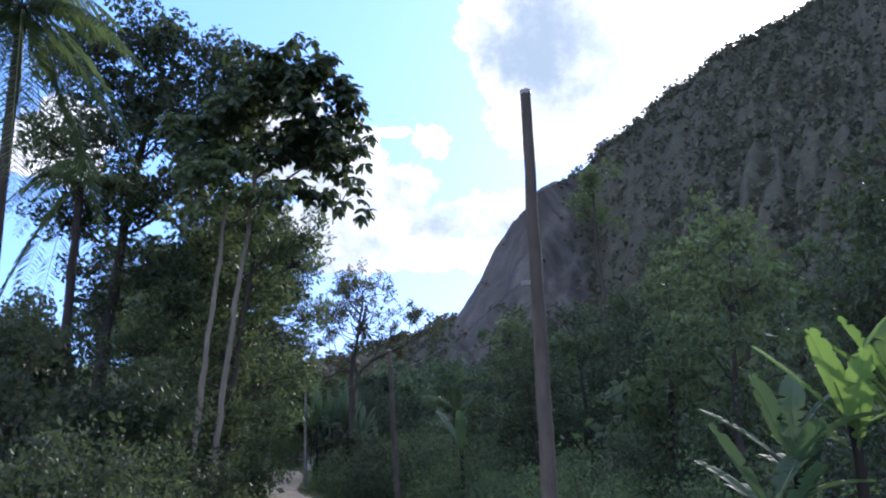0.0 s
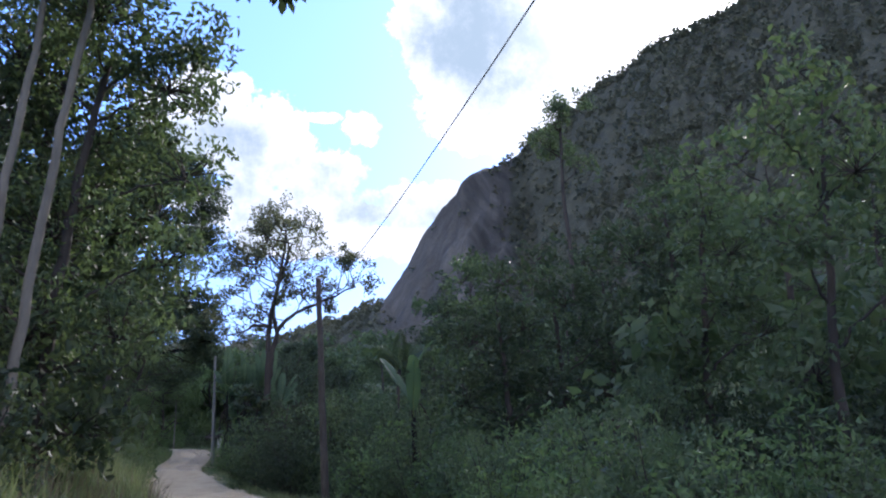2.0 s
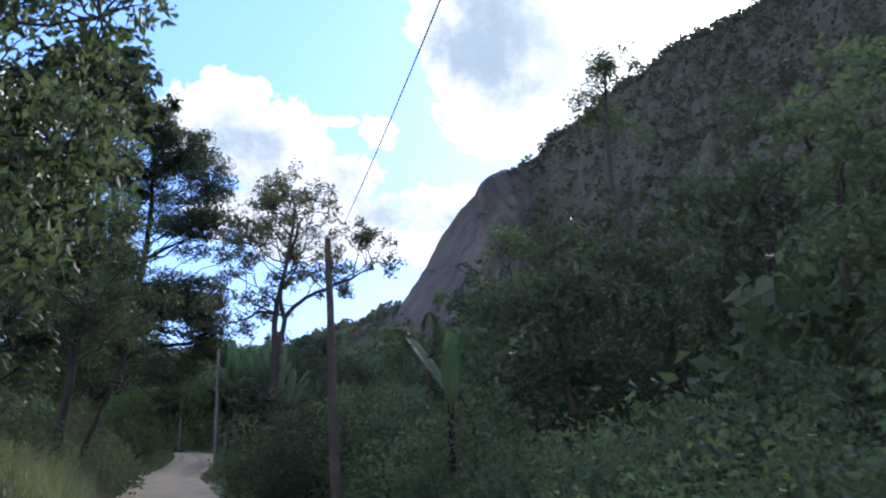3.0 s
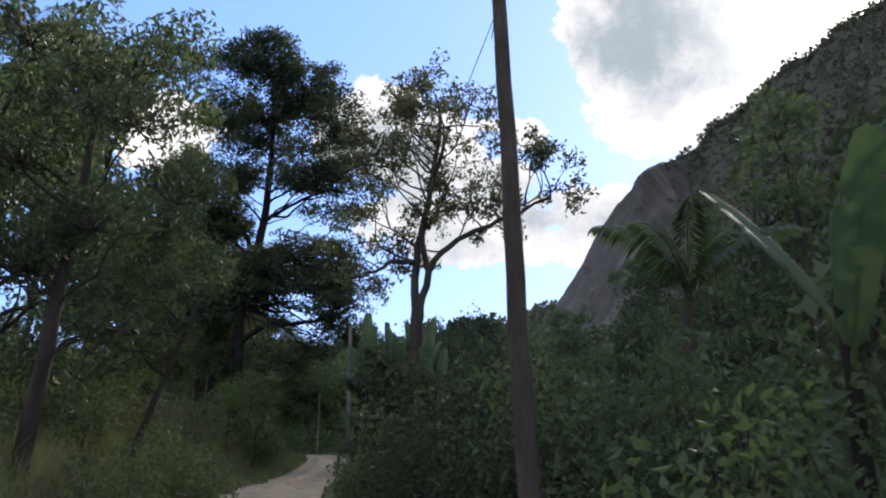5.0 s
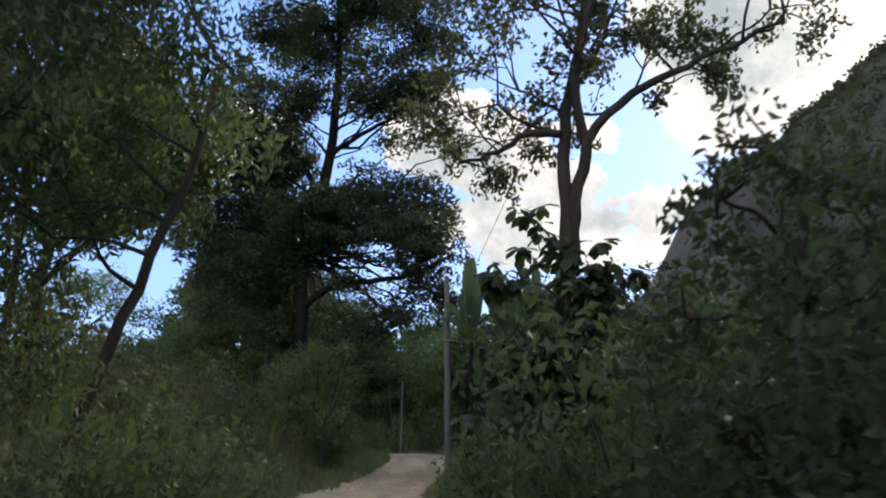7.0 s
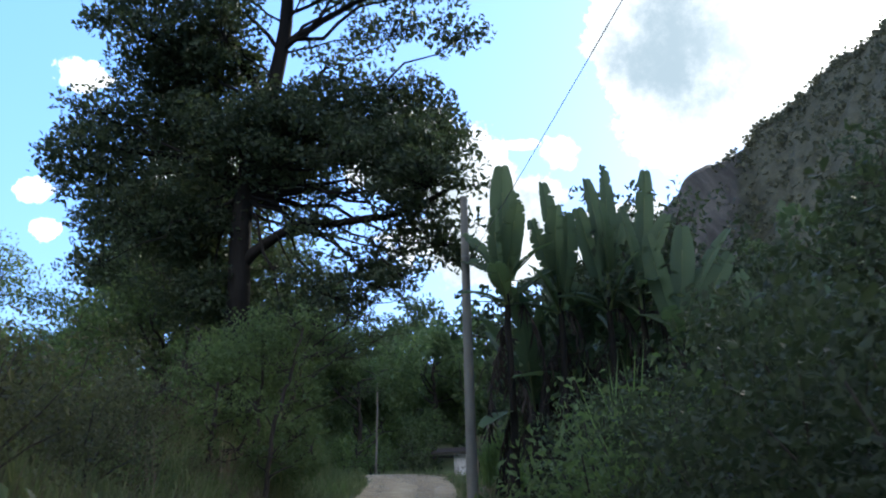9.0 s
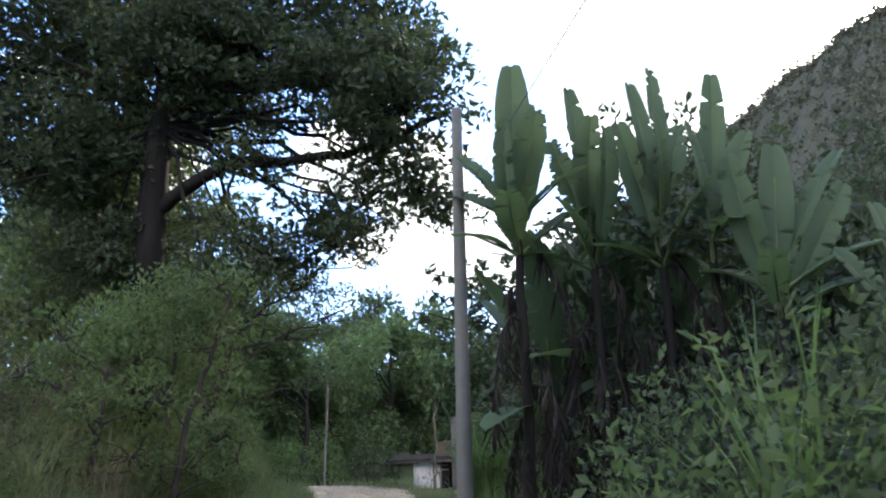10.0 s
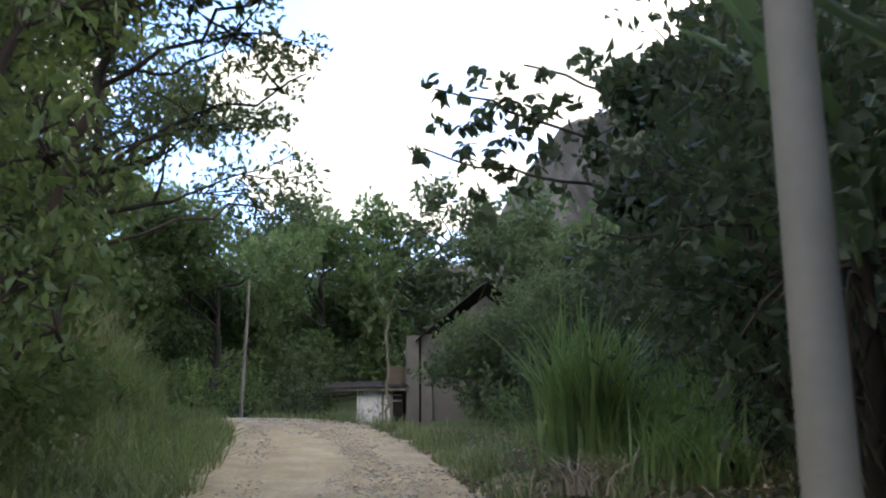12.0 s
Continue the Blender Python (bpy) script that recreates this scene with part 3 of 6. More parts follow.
def rosette_mesh(name, clumps, per, size, aspect=0.42):
    """Large leaves in whorls: each whorl spreads from a twig's end and hangs."""
    cs, al = [], []
    for c, r in clumps:
        k = max(2, int(per * r * r * 4))
        hubs = np.asarray(c) + unit(rng.normal(size=(k, 3))) * (0.3 + 0.7 * rng.random((k, 1)) ** 0.5) * r * (1, 1, 0.75)
        for h in hubs:
            n = rng.integers(6, 10)
            a = rng.uniform(0, 6.28) + np.arange(n) * 2 * np.pi / n + rng.uniform(-0.25, 0.25, n)
            al.append(unit(np.stack([np.cos(a), np.sin(a), rng.uniform(-1.3, 0.15, n)], 1)))
            cs.append(np.repeat(h[None], n, 0))
    base, along = np.concatenate(cs), np.concatenate(al)
    n = len(base)
    side = unit(np.cross(along, np.array([0, 0, 1.0]) + rng.normal(size=(n, 3)) * 0.25))
    s = (size * rng.uniform(0.7, 1.25, n))[:, None]
    down = np.array([0, 0, -1.0])
    w = side * s * aspect * 0.5
    at = [base + along * s * 0.12, base + along * s * 0.45, base + along * s * 0.78 + down * s * 0.1, base + along * s + down * s * 0.26]
    verts = np.stack([at[0], at[1] + w * 0.85, at[2] + w, at[3], at[2] - w, at[1] - w * 0.85], 1).reshape(-1, 3)
    k = np.arange(n)[:, None] * 6
    tris = np.concatenate([k + [0, 5, 1], k + [5, 4, 1], k + [4, 2, 1], k + [4, 3, 2]], 1).reshape(-1, 3)
    return fast_mesh(name, verts, tris)


def pad_tree(name, y, label, trunk, r0, r1, pads, leaf, per, mat, clump=0.5, fill=11.0, deep=0.9, whorls=False, bark=BARK, twig=BARK, aspect=0.5, droop=0.35,
             squash=0.62, limbs=(), group="", category="tree", low=0.3, limb_r=0.016):
    """A tree whose crown is built of leafy pads (x, z, half width, half height), each on a limb of its own with twigs and clumps of leaves."""
    bx, bz = trunk[0][0], z_at(trunk[0][0], y) - 0.15
    t = thing(name, (bx, y, bz), label, category, group)

    def rel(q):
        return np.array([q[0] - bx, q[1], q[2] - bz])

    (v, f), line = limb([rel((trunk[0][0], 0, bz))] + [rel(q) for q in trunk[1:]], r0, r1, 24, 10, 0.02)
    part("trunk", fast_mesh("trunk", v, f, True), bark, t)
    for pts, r in limbs:
        (v, f), _ = limb([rel(q) for q in pts], r, r * 0.35, 16, 8, 0.03)
        part("limb", fast_mesh("limb", v, f, True), bark, t)
    wood, clumps = [], []
    for px, pz, rx, rz in pads:
        c = rel((px, rng.uniform(-1, 1) * deep, pz))
        far = np.hypot(line[:, 0] - c[0], line[:, 1] - c[1])
        cost = np.abs(line[:, 2] - (c[2] - rz * 0.4 - 0.55 * far)) + (np.arange(24) < 24 * low) * 9
        start = line[int(np.argmin(cost))]
        d = float(np.linalg.norm(c - start))
        hub = c + (0, 0, -rz * 0.35)
        mid = start * 0.5 + hub * 0.5 + rng.normal(size=3) * d * 0.06 + (0, 0, 0.06 * d)
        (v, f), _ = limb([start, mid, hub], min(r0 * 0.55, limb_r * d + 0.012), 0.012, 9, 6, 0.02 * d)
        wood.append((v, f))
        n = max(4, int(fill * rx * rx * rz / clump ** 2 * 0.28))
        for _ in range(n):
            q = c + unit(rng.normal(size=3)) * (0.25 + 0.75 * rng.random() ** 0.45) * np.array([rx, rx * 0.9, rz])
            r = clump * rng.uniform(0.65, 1.3)
            clumps.append((q, r))
            (v, f), _ = limb([hub, (hub + q) / 2 + rng.normal(size=3) * 0.12, q], 0.02, 0.006, 5, 3, 0.03)
            wood.append((v, f))
    tagged(part("branching", wood_mesh("branching", wood), twig, t), kind="stuff")
    if whorls:
        part("crown", rosette_mesh("crown", clumps, per, leaf, aspect), mat, t)
    else:
        part("crown", crown_mesh("crown", clumps, per, leaf, aspect, droop, 0.15, 0.3, squash), mat, t)
    return t


def grow(start, heading, length, radius, depth, spread, tips, wood, lift=0.15, kids=3):
    """Limbs that fork, each thinner than the last; the ends are gathered in tips."""
    n = 6 if radius > 0.03 else 4
    p = [np.asarray(start, float)]
    h = unit(np.asarray(heading, float))
    for _ in range(n - 1):
        h = unit(h + rng.normal(size=3) * 0.16 + np.array([0, 0, lift * 0.25]))
        p.append(p[-1] + h * length / (n - 1))
    p = np.array(p)
    wood.append(tube(p, np.linspace(radius, radius * 0.6, n), 6 if radius > 0.06 else 3))
    if depth == 0:
        tips.append((p[-1], h))
        tips.append((p[n // 2], h))
        return
    for k in range(kids):
        i = n - 1 if k < 2 else rng.integers(n // 2, n)
        side = unit(np.cross(h, rng.normal(size=3)))
        grow(p[i], h * 0.75 + side * spread + np.array([0, 0, lift]), length * rng.uniform(0.6, 0.85), radius * 0.58, depth - 1, spread, tips, wood, lift, kids)
    if depth <= 1:
        tips.append((p[-1], h))


def wood_mesh(name, wood):
    v, f = join(wood)
    return fast_mesh(name, v, f, True)


def make_tree(name, place, label, trunk_pts, r0, r1, heads, limb_len, limb_r, depth, spread, clump_r, density, leaf, leaf_mat,
              bark=BARK, aspect=0.5, droop=0.35, extra=(), flat=0.0, squash=0.75, lift=0.15, kids=3, shell=0.35, group="", category="tree", twig=BARK, reach=()):
    """A tree of its own: trunk, limbs that fork, and a crown of leaves round the limbs' ends. Points are relative to place."""
    t = thing(name, place, label, category, group)
    wood, tips = [], []
    (tv, tf), line = limb(trunk_pts, r0, r1, 14, 9)
    part("trunk", fast_mesh("trunk", tv, tf, True), bark, t)
    for at, heading in heads:
        i = min(len(line) - 1, int(at * (len(line) - 1)))
        grow(line[i], heading, limb_len * rng.uniform(0.85, 1.15), limb_r, depth, spread, tips, wood, lift, kids)
    for pts in reach:
        (v, f), path = limb(pts, limb_r, limb_r * 0.35, 12, 6, 0.05)
        part("limb", fast_mesh("limb", v, f, True), twig, t)
    if wood:
        tagged(part("branching", wood_mesh("branching", wood), twig, t), kind="stuff")
    clumps = [(p + rng.normal(size=3) * 0.15, clump_r * rng.uniform(0.7, 1.3)) for p, h in tips] + list(extra)
    part("crown", crown_mesh("crown", clumps, density, leaf, aspect, droop, flat, shell, squash), leaf_mat, t)
    return t


# ---------------------------------------------------------------- trees


def z_at(x, y):
    return float(land(x, y, road_gap(x, y)))


def ring_heads(n, low, high, up, start=0.0):
    out = []
    for i in range(n):
        a = start + i * 2 * math.pi / n + rng.uniform(-0.3, 0.3)
        out.append((low + (high - low) * i / max(1, n - 1), (math.cos(a), math.sin(a), up)))
    return out


# two slim pale trunks that carry large hanging leaves high over the road's edge
pad_tree("slim_tree", 24.0, "slim tree with a pale bare leaning trunk", [(-5.7, 0, 0), (-5.55, 0, 3.0), (-5.15, 0, 6.6), (-4.9, 0.1, 8.6), (-4.8, 0.1, 10.6)], 0.085, 0.04,
         [(-5.5, 9.7, 0.9, 0.8), (-4.5, 10.4, 0.8, 0.7), (-5.8, 11.3, 0.9, 0.8), (-4.0, 9.3, 0.7, 0.5), (-5.2, 12.4, 0.8, 0.6)], 0.28, 9, LEAF_DARK, 0.42, 12, 0.7, True, BARK_PALE, low=0.7, limb_r=0.012)
pad_tree("slim_tree", 24.4, "slim pale-barked tree with large drooping leaves", [(-5.2, 0, 0), (-5.1, 0, 3.0), (-4.6, 0, 7.0), (-4.25, 0.1, 9.6), (-3.9, 0.1, 12.6)], 0.085, 0.04,
         [(-4.2, 13.1, 0.9, 0.8), (-2.9, 13.3, 1.0, 0.7), (-2.0, 12.4, 0.8, 0.8), (-1.75, 10.8, 0.65, 0.9), (-2.7, 11.6, 0.9, 0.8), (-3.5, 11.2, 0.9, 0.7), (-1.9, 9.4, 0.5, 0.5), (-2.6, 10.0, 0.6, 0.5), (-3.2, 12.4, 0.9, 0.7), (-2.2, 11.4, 0.7, 0.7), (-4.4, 11.9, 0.9, 0.7)],
         0.29, 8, LEAF_DEEP, 0.4, 12, 0.9, True, BARK_PALE, low=0.7, limb_r=0.012)
# the broad dark tree behind them
pad_tree("broad_tree", 27.0, "tall broadleaf tree with a dense dark rounded crown", [(-9.1, 0, 0), (-8.9, 0, 5.0), (-8.4, 0, 9.5), (-8.0, 0, 12.0), (-7.4, 0, 14.4)], 0.22, 0.07,
         [(-9.3, 14.3, 1.4, 1.2), (-7.7, 15.3, 1.6, 1.0), (-6.1, 15.0, 1.4, 1.1), (-5.0, 13.7, 1.2, 1.2), (-8.6, 12.3, 1.3, 0.9), (-6.8, 12.9, 1.6, 1.0), (-5.7, 11.4, 1.1, 0.8), (-9.0, 10.4, 1.0, 0.8), (-7.2, 10.3, 1.3, 0.8), (-6.0, 9.3, 1.2, 0.9), (-10.4, 12.6, 1.1, 1.1), (-9.6, 8.9, 1.0, 0.8), (-10.2, 10.2, 1.0, 0.8), (-9.2, 7.4, 0.9, 0.7), (-7.4, 8.4, 1.1, 0.8), (-6.2, 7.6, 1.1, 0.8), (-8.0, 13.8, 1.3, 0.9), (-4.6, 12.0, 1.0, 1.0)],
         0.18, 36, LEAF_DEEP, 0.5, 24, 1.3, low=0.5, limb_r=0.011)
# a leafy column of foliage behind the slim trunks
pad_tree("broad_tree", 26.0, "bushy green tree with hanging foliage down to the bank", [(-5.3, 0, 0), (-5.2, 0, 3.0), (-4.8, 0, 6.5), (-4.4, 0, 8.6)], 0.13, 0.05,
         [(-3.5, 8.4, 1.0, 0.7), (-3.2, 6.9, 0.8, 0.6), (-3.5, 5.4, 0.8, 0.7), (-4.0, 4.0, 0.9, 0.6), (-4.8, 7.6, 1.1, 0.8), (-5.2, 5.8, 1.2, 0.8), (-5.4, 4.1, 1.1, 0.8), (-6.5, 7.0, 1.0, 0.8), (-6.7, 5.1, 1.1, 0.8), (-4.6, 2.6, 0.9, 0.6), (-6.2, 3.0, 1.0, 0.7), (-4.4, 9.2, 1.1, 0.8), (-5.8, 8.8, 1.1, 0.8), (-3.1, 9.2, 0.8, 0.6), (-7.6, 6.2, 1.0, 0.9)],
         0.15, 50, LEAF_DARK, 0.42, 24, 0.9, limb_r=0.01, droop=0.8, aspect=0.4, low=0.1)
pad_tree("broad_tree", 36.0, "broadleaf tree with large drooping leaves over the road", [(-8.4, 0, 0), (-8.1, 0, 4), (-7.6, 0, 7), (-7.0, 0, 9.8)], 0.18, 0.06,
         [(-5.2, 9.4, 0.8, 0.8), (-6.2, 10.7, 1.1, 0.9), (-7.6, 9.9, 1.1, 0.9), (-6.3, 8.6, 0.9, 0.7), (-7.8, 7.6, 1.1, 0.8), (-6.5, 6.6, 0.8, 0.6), (-8.6, 5.8, 1.1, 0.9), (-7.3, 4.9, 0.8, 0.6), (-9.6, 9.0, 1.1, 1.0), (-8.8, 11.2, 1.1, 0.8)],
         0.21, 13, LEAF_DEEP, 0.42, 14, 0.9, True, low=0.3, limb_r=0.011)
pad_tree("broad_tree", 30.0, "tall bushy dark tree filling the bank behind slim trunks", [(-7.4, 0, 0), (-7.2, 0, 4.0), (-6.8, 0, 7.5), (-6.2, 0, 10.4)], 0.18, 0.06,
         [(-7.8, 9.4, 1.4, 1.0), (-6.4, 10.4, 1.4, 1.0), (-5.2, 11.4, 1.2, 1.0), (-4.6, 9.6, 1.1, 0.9), (-7.2, 7.2, 1.5, 1.0), (-5.6, 7.8, 1.4, 1.0), (-4.2, 7.2, 1.0, 0.8), (-8.8, 6.8, 1.3, 1.0), (-6.4, 5.2, 1.5, 1.0), (-4.8, 5.4, 1.1, 0.8), (-8.2, 4.6, 1.3, 1.0), (-7.0, 12.2, 1.3, 0.9), (-8.8, 11.4, 1.2, 0.9)],
         0.185, 26, LEAF_DEEP, 0.5, 17, 1.2, low=0.2, limb_r=0.01)
# the tree that leans out over the bank
pad_tree("bank_tree", 46.0, "leafy green tree leaning out from the bank", [(-9.2, 0, 0), (-9.0, 0, 4.4), (-8.7, 0, 6.5), (-8.4, 0, 9.0)], 0.17, 0.06,
         [(-6.7, 6.0, 0.7, 0.5), (-6.5, 7.3, 0.8, 0.6), (-7.2, 8.6, 0.9, 0.7), (-8.1, 7.1, 1.0, 0.7), (-8.4, 9.3, 1.0, 0.7), (-9.6, 8.3, 1.1, 0.8), (-9.5, 6.6, 1.1, 0.7), (-7.4, 5.3, 0.7, 0.5), (-10.6, 7.2, 1.1, 0.9), (-10.8, 9.2, 1.0, 0.8), (-9.4, 10.4, 0.9, 0.7), (-11.8, 8.2, 1.2, 1.1), (-12.6, 10.0, 1.2, 1.0), (-7.8, 10.0, 0.9, 0.6)],
         0.15, 50, LEAF_DEEP, 0.4, 19, 1.2, droop=0.9, aspect=0.38, group="trees on the bank", low=0.3, limb_r=0.006)
for x, y, h in ((-13.2, 50.0, 8.4), (-14.4, 58.8, 11.5), (-18.0, 62.0, 12.0), (-18.4, 64.0, 13.5), (-17.8, 91.5, 10.0), (-20.0, 88.0, 8.5), (-22.5, 93.0, 9.5)):
    make_tree("bank_tree", (x, y, z_at(x, y) - 0.1), "leafy tree with dense green foliage on the bank", [(0, 0, 0), (0.3, 0.2, h * 0.4), (0.5, -0.2, h * 0.85)], 0.15, 0.06,
              ring_heads(10, 0.58 if h > 11.9 else 0.35, 1.0, 0.5), 1.9, 0.07, 2, 0.9, 0.9 if h > 11 else 0.72, 15 if h > 11 else 16, 0.28 if h > 11 else 0.185, LEAF_DARK, group="trees on the bank", droop=0.8, aspect=0.4)
# leaning bare trunk on the bank
x, y = -10.9, 54.3
make_tree("leaning_tree", (x, y, z_at(x, y) - 0.1), "leaning thin tree with sparse leaves on the bank", [(0, 0, 0), (0.45, 0, 1.6), (0.75, 0, 2.3), (1.1, 0, 3.1), (1.4, 0.1, 3.9), (1.6, 0.2, 4.8), (1.9, 0.3, 6.2)], 0.1, 0.05,
          [(0.5, (-1, 0.1, 0.3)), (0.58, (-1, -0.4, 0.4)), (0.66, (-0.8, -0.8, 0.4)), (0.74, (-1, 0.3, 0.4)), (0.82, (-0.9, -0.4, 0.6)), (0.9, (-0.2, -1, 0.4)), (1.0, (-0.6, -0.6, 0.8)), (1.0, (-1, 0.2, 0.9)), (0.9, (0.3, -1, 0.3))],
          1.25, 0.04, 2, 0.8, 0.62, 66, 0.135, LEAF_DARK, aspect=0.35, droop=0.8)


def sparse_tree():
    """The thin-leaved tree with a forked trunk beside the road."""
    bx, by = -4.3, 61.0
    bz = z_at(bx, by) - 0.1
    t = thing("forked_tree", (bx, by, bz), "tall forked tree with sparse brownish leaves against the sky", "tree")

    def rel(pts):
        return [(px - bx, dy, pz - bz) for px, dy, pz in pts]

    wood, tips = [], []
    (v, f), line = limb(rel([(-4.3, 0, bz), (-4.4, 0, 4.5), (-4.35, 0, 7.1), (-4.3, 0, 8.1), (-4.4, 0.1, 9.2), (-4.3, 0.2, 10.5), (-4.0, 0.3, 11.7), (-3.7, 0.2, 13.3), (-3.5, 0, 15.2)]), 0.225, 0.06, 26, 10, 0.025)
    part("trunk", fast_mesh("trunk", v, f, True), BARK, t)
    (v, f), stem = limb(rel([(-4.3, 0, 7.3), (-4.1, -0.1, 8.8), (-3.9, -0.2, 9.7), (-3.5, -0.3, 10.2), (-2.7, -0.4, 10.8), (-1.8, -0.5, 11.1), (-0.7, -0.4, 11.6), (0.1, -0.2, 12.0)]), 0.15, 0.035, 24, 8, 0.03)
    part("limb", fast_mesh("limb", v, f, True), BARK, t)
    (v, f), fork = limb(rel([(-3.9, -0.2, 9.7), (-4.1, -0.4, 10.3), (-3.9, -0.8, 11.8), (-3.1, -1.0, 14.2)]), 0.11, 0.05, 12, 7, 0.03)
    part("limb", fast_mesh("limb", v, f, True), BARK, t)
    (v, f), low = limb(rel([(-4.4, 0, 10.0), (-5.1, 0.1, 10.1), (-5.8, 0.2, 9.7), (-6.5, 0.2, 9.6)]), 0.09, 0.03, 12, 6, 0.03)
    part("limb", fast_mesh("limb", v, f, True), BARK, t)
    for path, a, b, count, size, reach in ((line, 0.62, 1.0, 13, 1.6, 0.05), (stem, 0.45, 1.0, 10, 1.1, 0.04), (fork, 0.4, 1.0, 8, 1.4, 0.045), (low, 0.4, 1.0, 5, 0.9, 0.03)):
        for k in range(count):
            i = int((a + (b - a) * k / (count - 1)) * (len(path) - 1))
            ang = rng.uniform(0, 2 * math.pi)
            grow(path[i], (math.cos(ang), math.sin(ang), rng.uniform(0.15, 0.9)), size * rng.uniform(0.75, 1.25), reach, 2, 0.8, tips, wood, 0.12, 3)
    part("branching", wood_mesh("branching", wood), BARK, t)
    clumps = [(p, rng.uniform(0.22, 0.42)) for p, h in tips if rng.random() < 0.92]
    part("crown", crown_mesh("crown", clumps, 46, 0.15, 0.5, 0.4, 0, 0.2, 0.8), LEAF_SPARSE, t)


sparse_tree()


# the big dark tree at the bend, with a heavy limb over the road
LOWER_CROWN = [(-19.8, 14.2, 1.8, 1.6), (-19.6, 15.4, 1.0, 0.8), (-18.6, 16.6, 1.1, 0.7), (-18.2, 12.3, 2.2, 1.4), (-18.0, 15.6, 2.1, 1.4), (-16.6, 12.8, 1.6, 1.3), (-15.7, 14.4, 2.2, 1.4), (-13.6, 14.7, 2.2, 1.3), (-11.4, 14.7, 2.0, 1.7), (-11.4, 16.1, 1.3, 0.5), (-10.1, 15.3, 1.0, 0.7), (-13.0, 15.9, 1.0, 0.4), (-10.0, 12.6, 1.5, 1.5), (-12.4, 13.3, 1.2, 0.6),
               (-14.3, 13.3, 1.1, 0.6), (-11.0, 10.9, 1.3, 0.7), (-12.9, 9.7, 1.0, 0.6), (-11.7, 10.0, 1.0, 0.55), (-10.8, 9.9, 0.8, 0.5), (-9.5, 10.7, 0.9, 0.5), (-13.7, 13.0, 1.2, 0.6), (-11.4, 13.1, 1.1, 0.6), (-12.2, 12.3, 0.7, 0.35), (-13.9, 10.2, 0.8, 0.4), (-16.4, 9.8, 1.1, 0.7), (-17.0, 10.3, 1.7, 1.3), (-18.8, 10.7, 0.9, 1.0), (-12.2, 10.7, 0.7, 0.4), (-17.0, 11.8, 1.3, 0.9), (-9.8, 11.0, 1.0, 0.6), (-13.9, 9.0, 0.8, 0.4), (-11.8, 10.2, 0.7, 0.4), (-10.6, 12.0, 1.2, 0.8), (-13.0, 11.6, 1.0, 0.5)]
UPPER_CROWN = [(-18.2, 17.8, 1.8, 1.3), (-16.6, 17.3, 1.5, 1.2), (-16.4, 19.4, 1.7, 1.2), (-18.2, 20.0, 1.3, 1.2), (-17.2, 24.2, 2.0, 1.7), (-14.6, 26.0, 2.4, 1.7), (-12.2, 24.6, 2.2, 1.8), (-14.5, 23.2, 2.2, 1.0),
               (-10.4, 22.2, 1.7, 1.9), (-9.9, 19.7, 1.3, 1.2), (-11.4, 19.0, 1.5, 0.7), (-12.4, 21.0, 1.3, 0.7), (-15.9, 21.7, 1.4, 0.8), (-14.0, 20.8, 1.1, 0.6), (-13.0, 19.2, 1.3, 0.7), (-9.5, 17.7, 0.9, 0.8), (-11.4, 17.9, 1.0, 0.6), (-12.6, 18.4, 0.9, 0.5), (-10.9, 20.6, 1.2, 0.8), (-18.6, 26.2, 1.3, 1.2), (-17.4, 17.0, 1.8, 1.2), (-15.9, 17.4, 1.2, 1.0),
               (-15.6, 19.8, 1.4, 1.0), (-12.8, 19.9, 1.4, 0.8), (-11.4, 19.6, 1.3, 0.9), (-14.4, 21.8, 1.5, 0.7)]
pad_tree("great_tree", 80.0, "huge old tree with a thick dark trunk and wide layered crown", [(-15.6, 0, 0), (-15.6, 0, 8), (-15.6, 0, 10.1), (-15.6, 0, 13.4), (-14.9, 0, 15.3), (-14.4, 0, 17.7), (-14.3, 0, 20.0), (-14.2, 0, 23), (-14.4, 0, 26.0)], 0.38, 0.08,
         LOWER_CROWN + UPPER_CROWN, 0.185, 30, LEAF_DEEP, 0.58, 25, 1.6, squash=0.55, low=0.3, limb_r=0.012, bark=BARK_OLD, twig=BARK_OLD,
         limbs=[([(-15.5, 0, 10.6), (-14.7, -0.2, 11.3), (-13.5, -0.4, 11.7), (-12.6, -0.5, 11.4), (-11.0, -0.6, 11.6), (-9.2, -0.6, 12.4)], 0.17),
                ([(-15.6, 0, 13.0), (-17.2, 0.3, 14.0), (-19.0, 0.4, 14.4), (-20.8, 0.4, 14.7)], 0.15),
                ([(-14.9, 0, 15.2), (-15.6, 0.4, 16.6), (-17.0, 0.6, 18.5), (-18.4, 0.6, 20.0)], 0.15),
                ([(-14.5, 0, 17.2), (-12.8, -0.3, 18.2), (-11.0, -0.3, 18.8), (-9.8, 0, 18.6)], 0.12)])

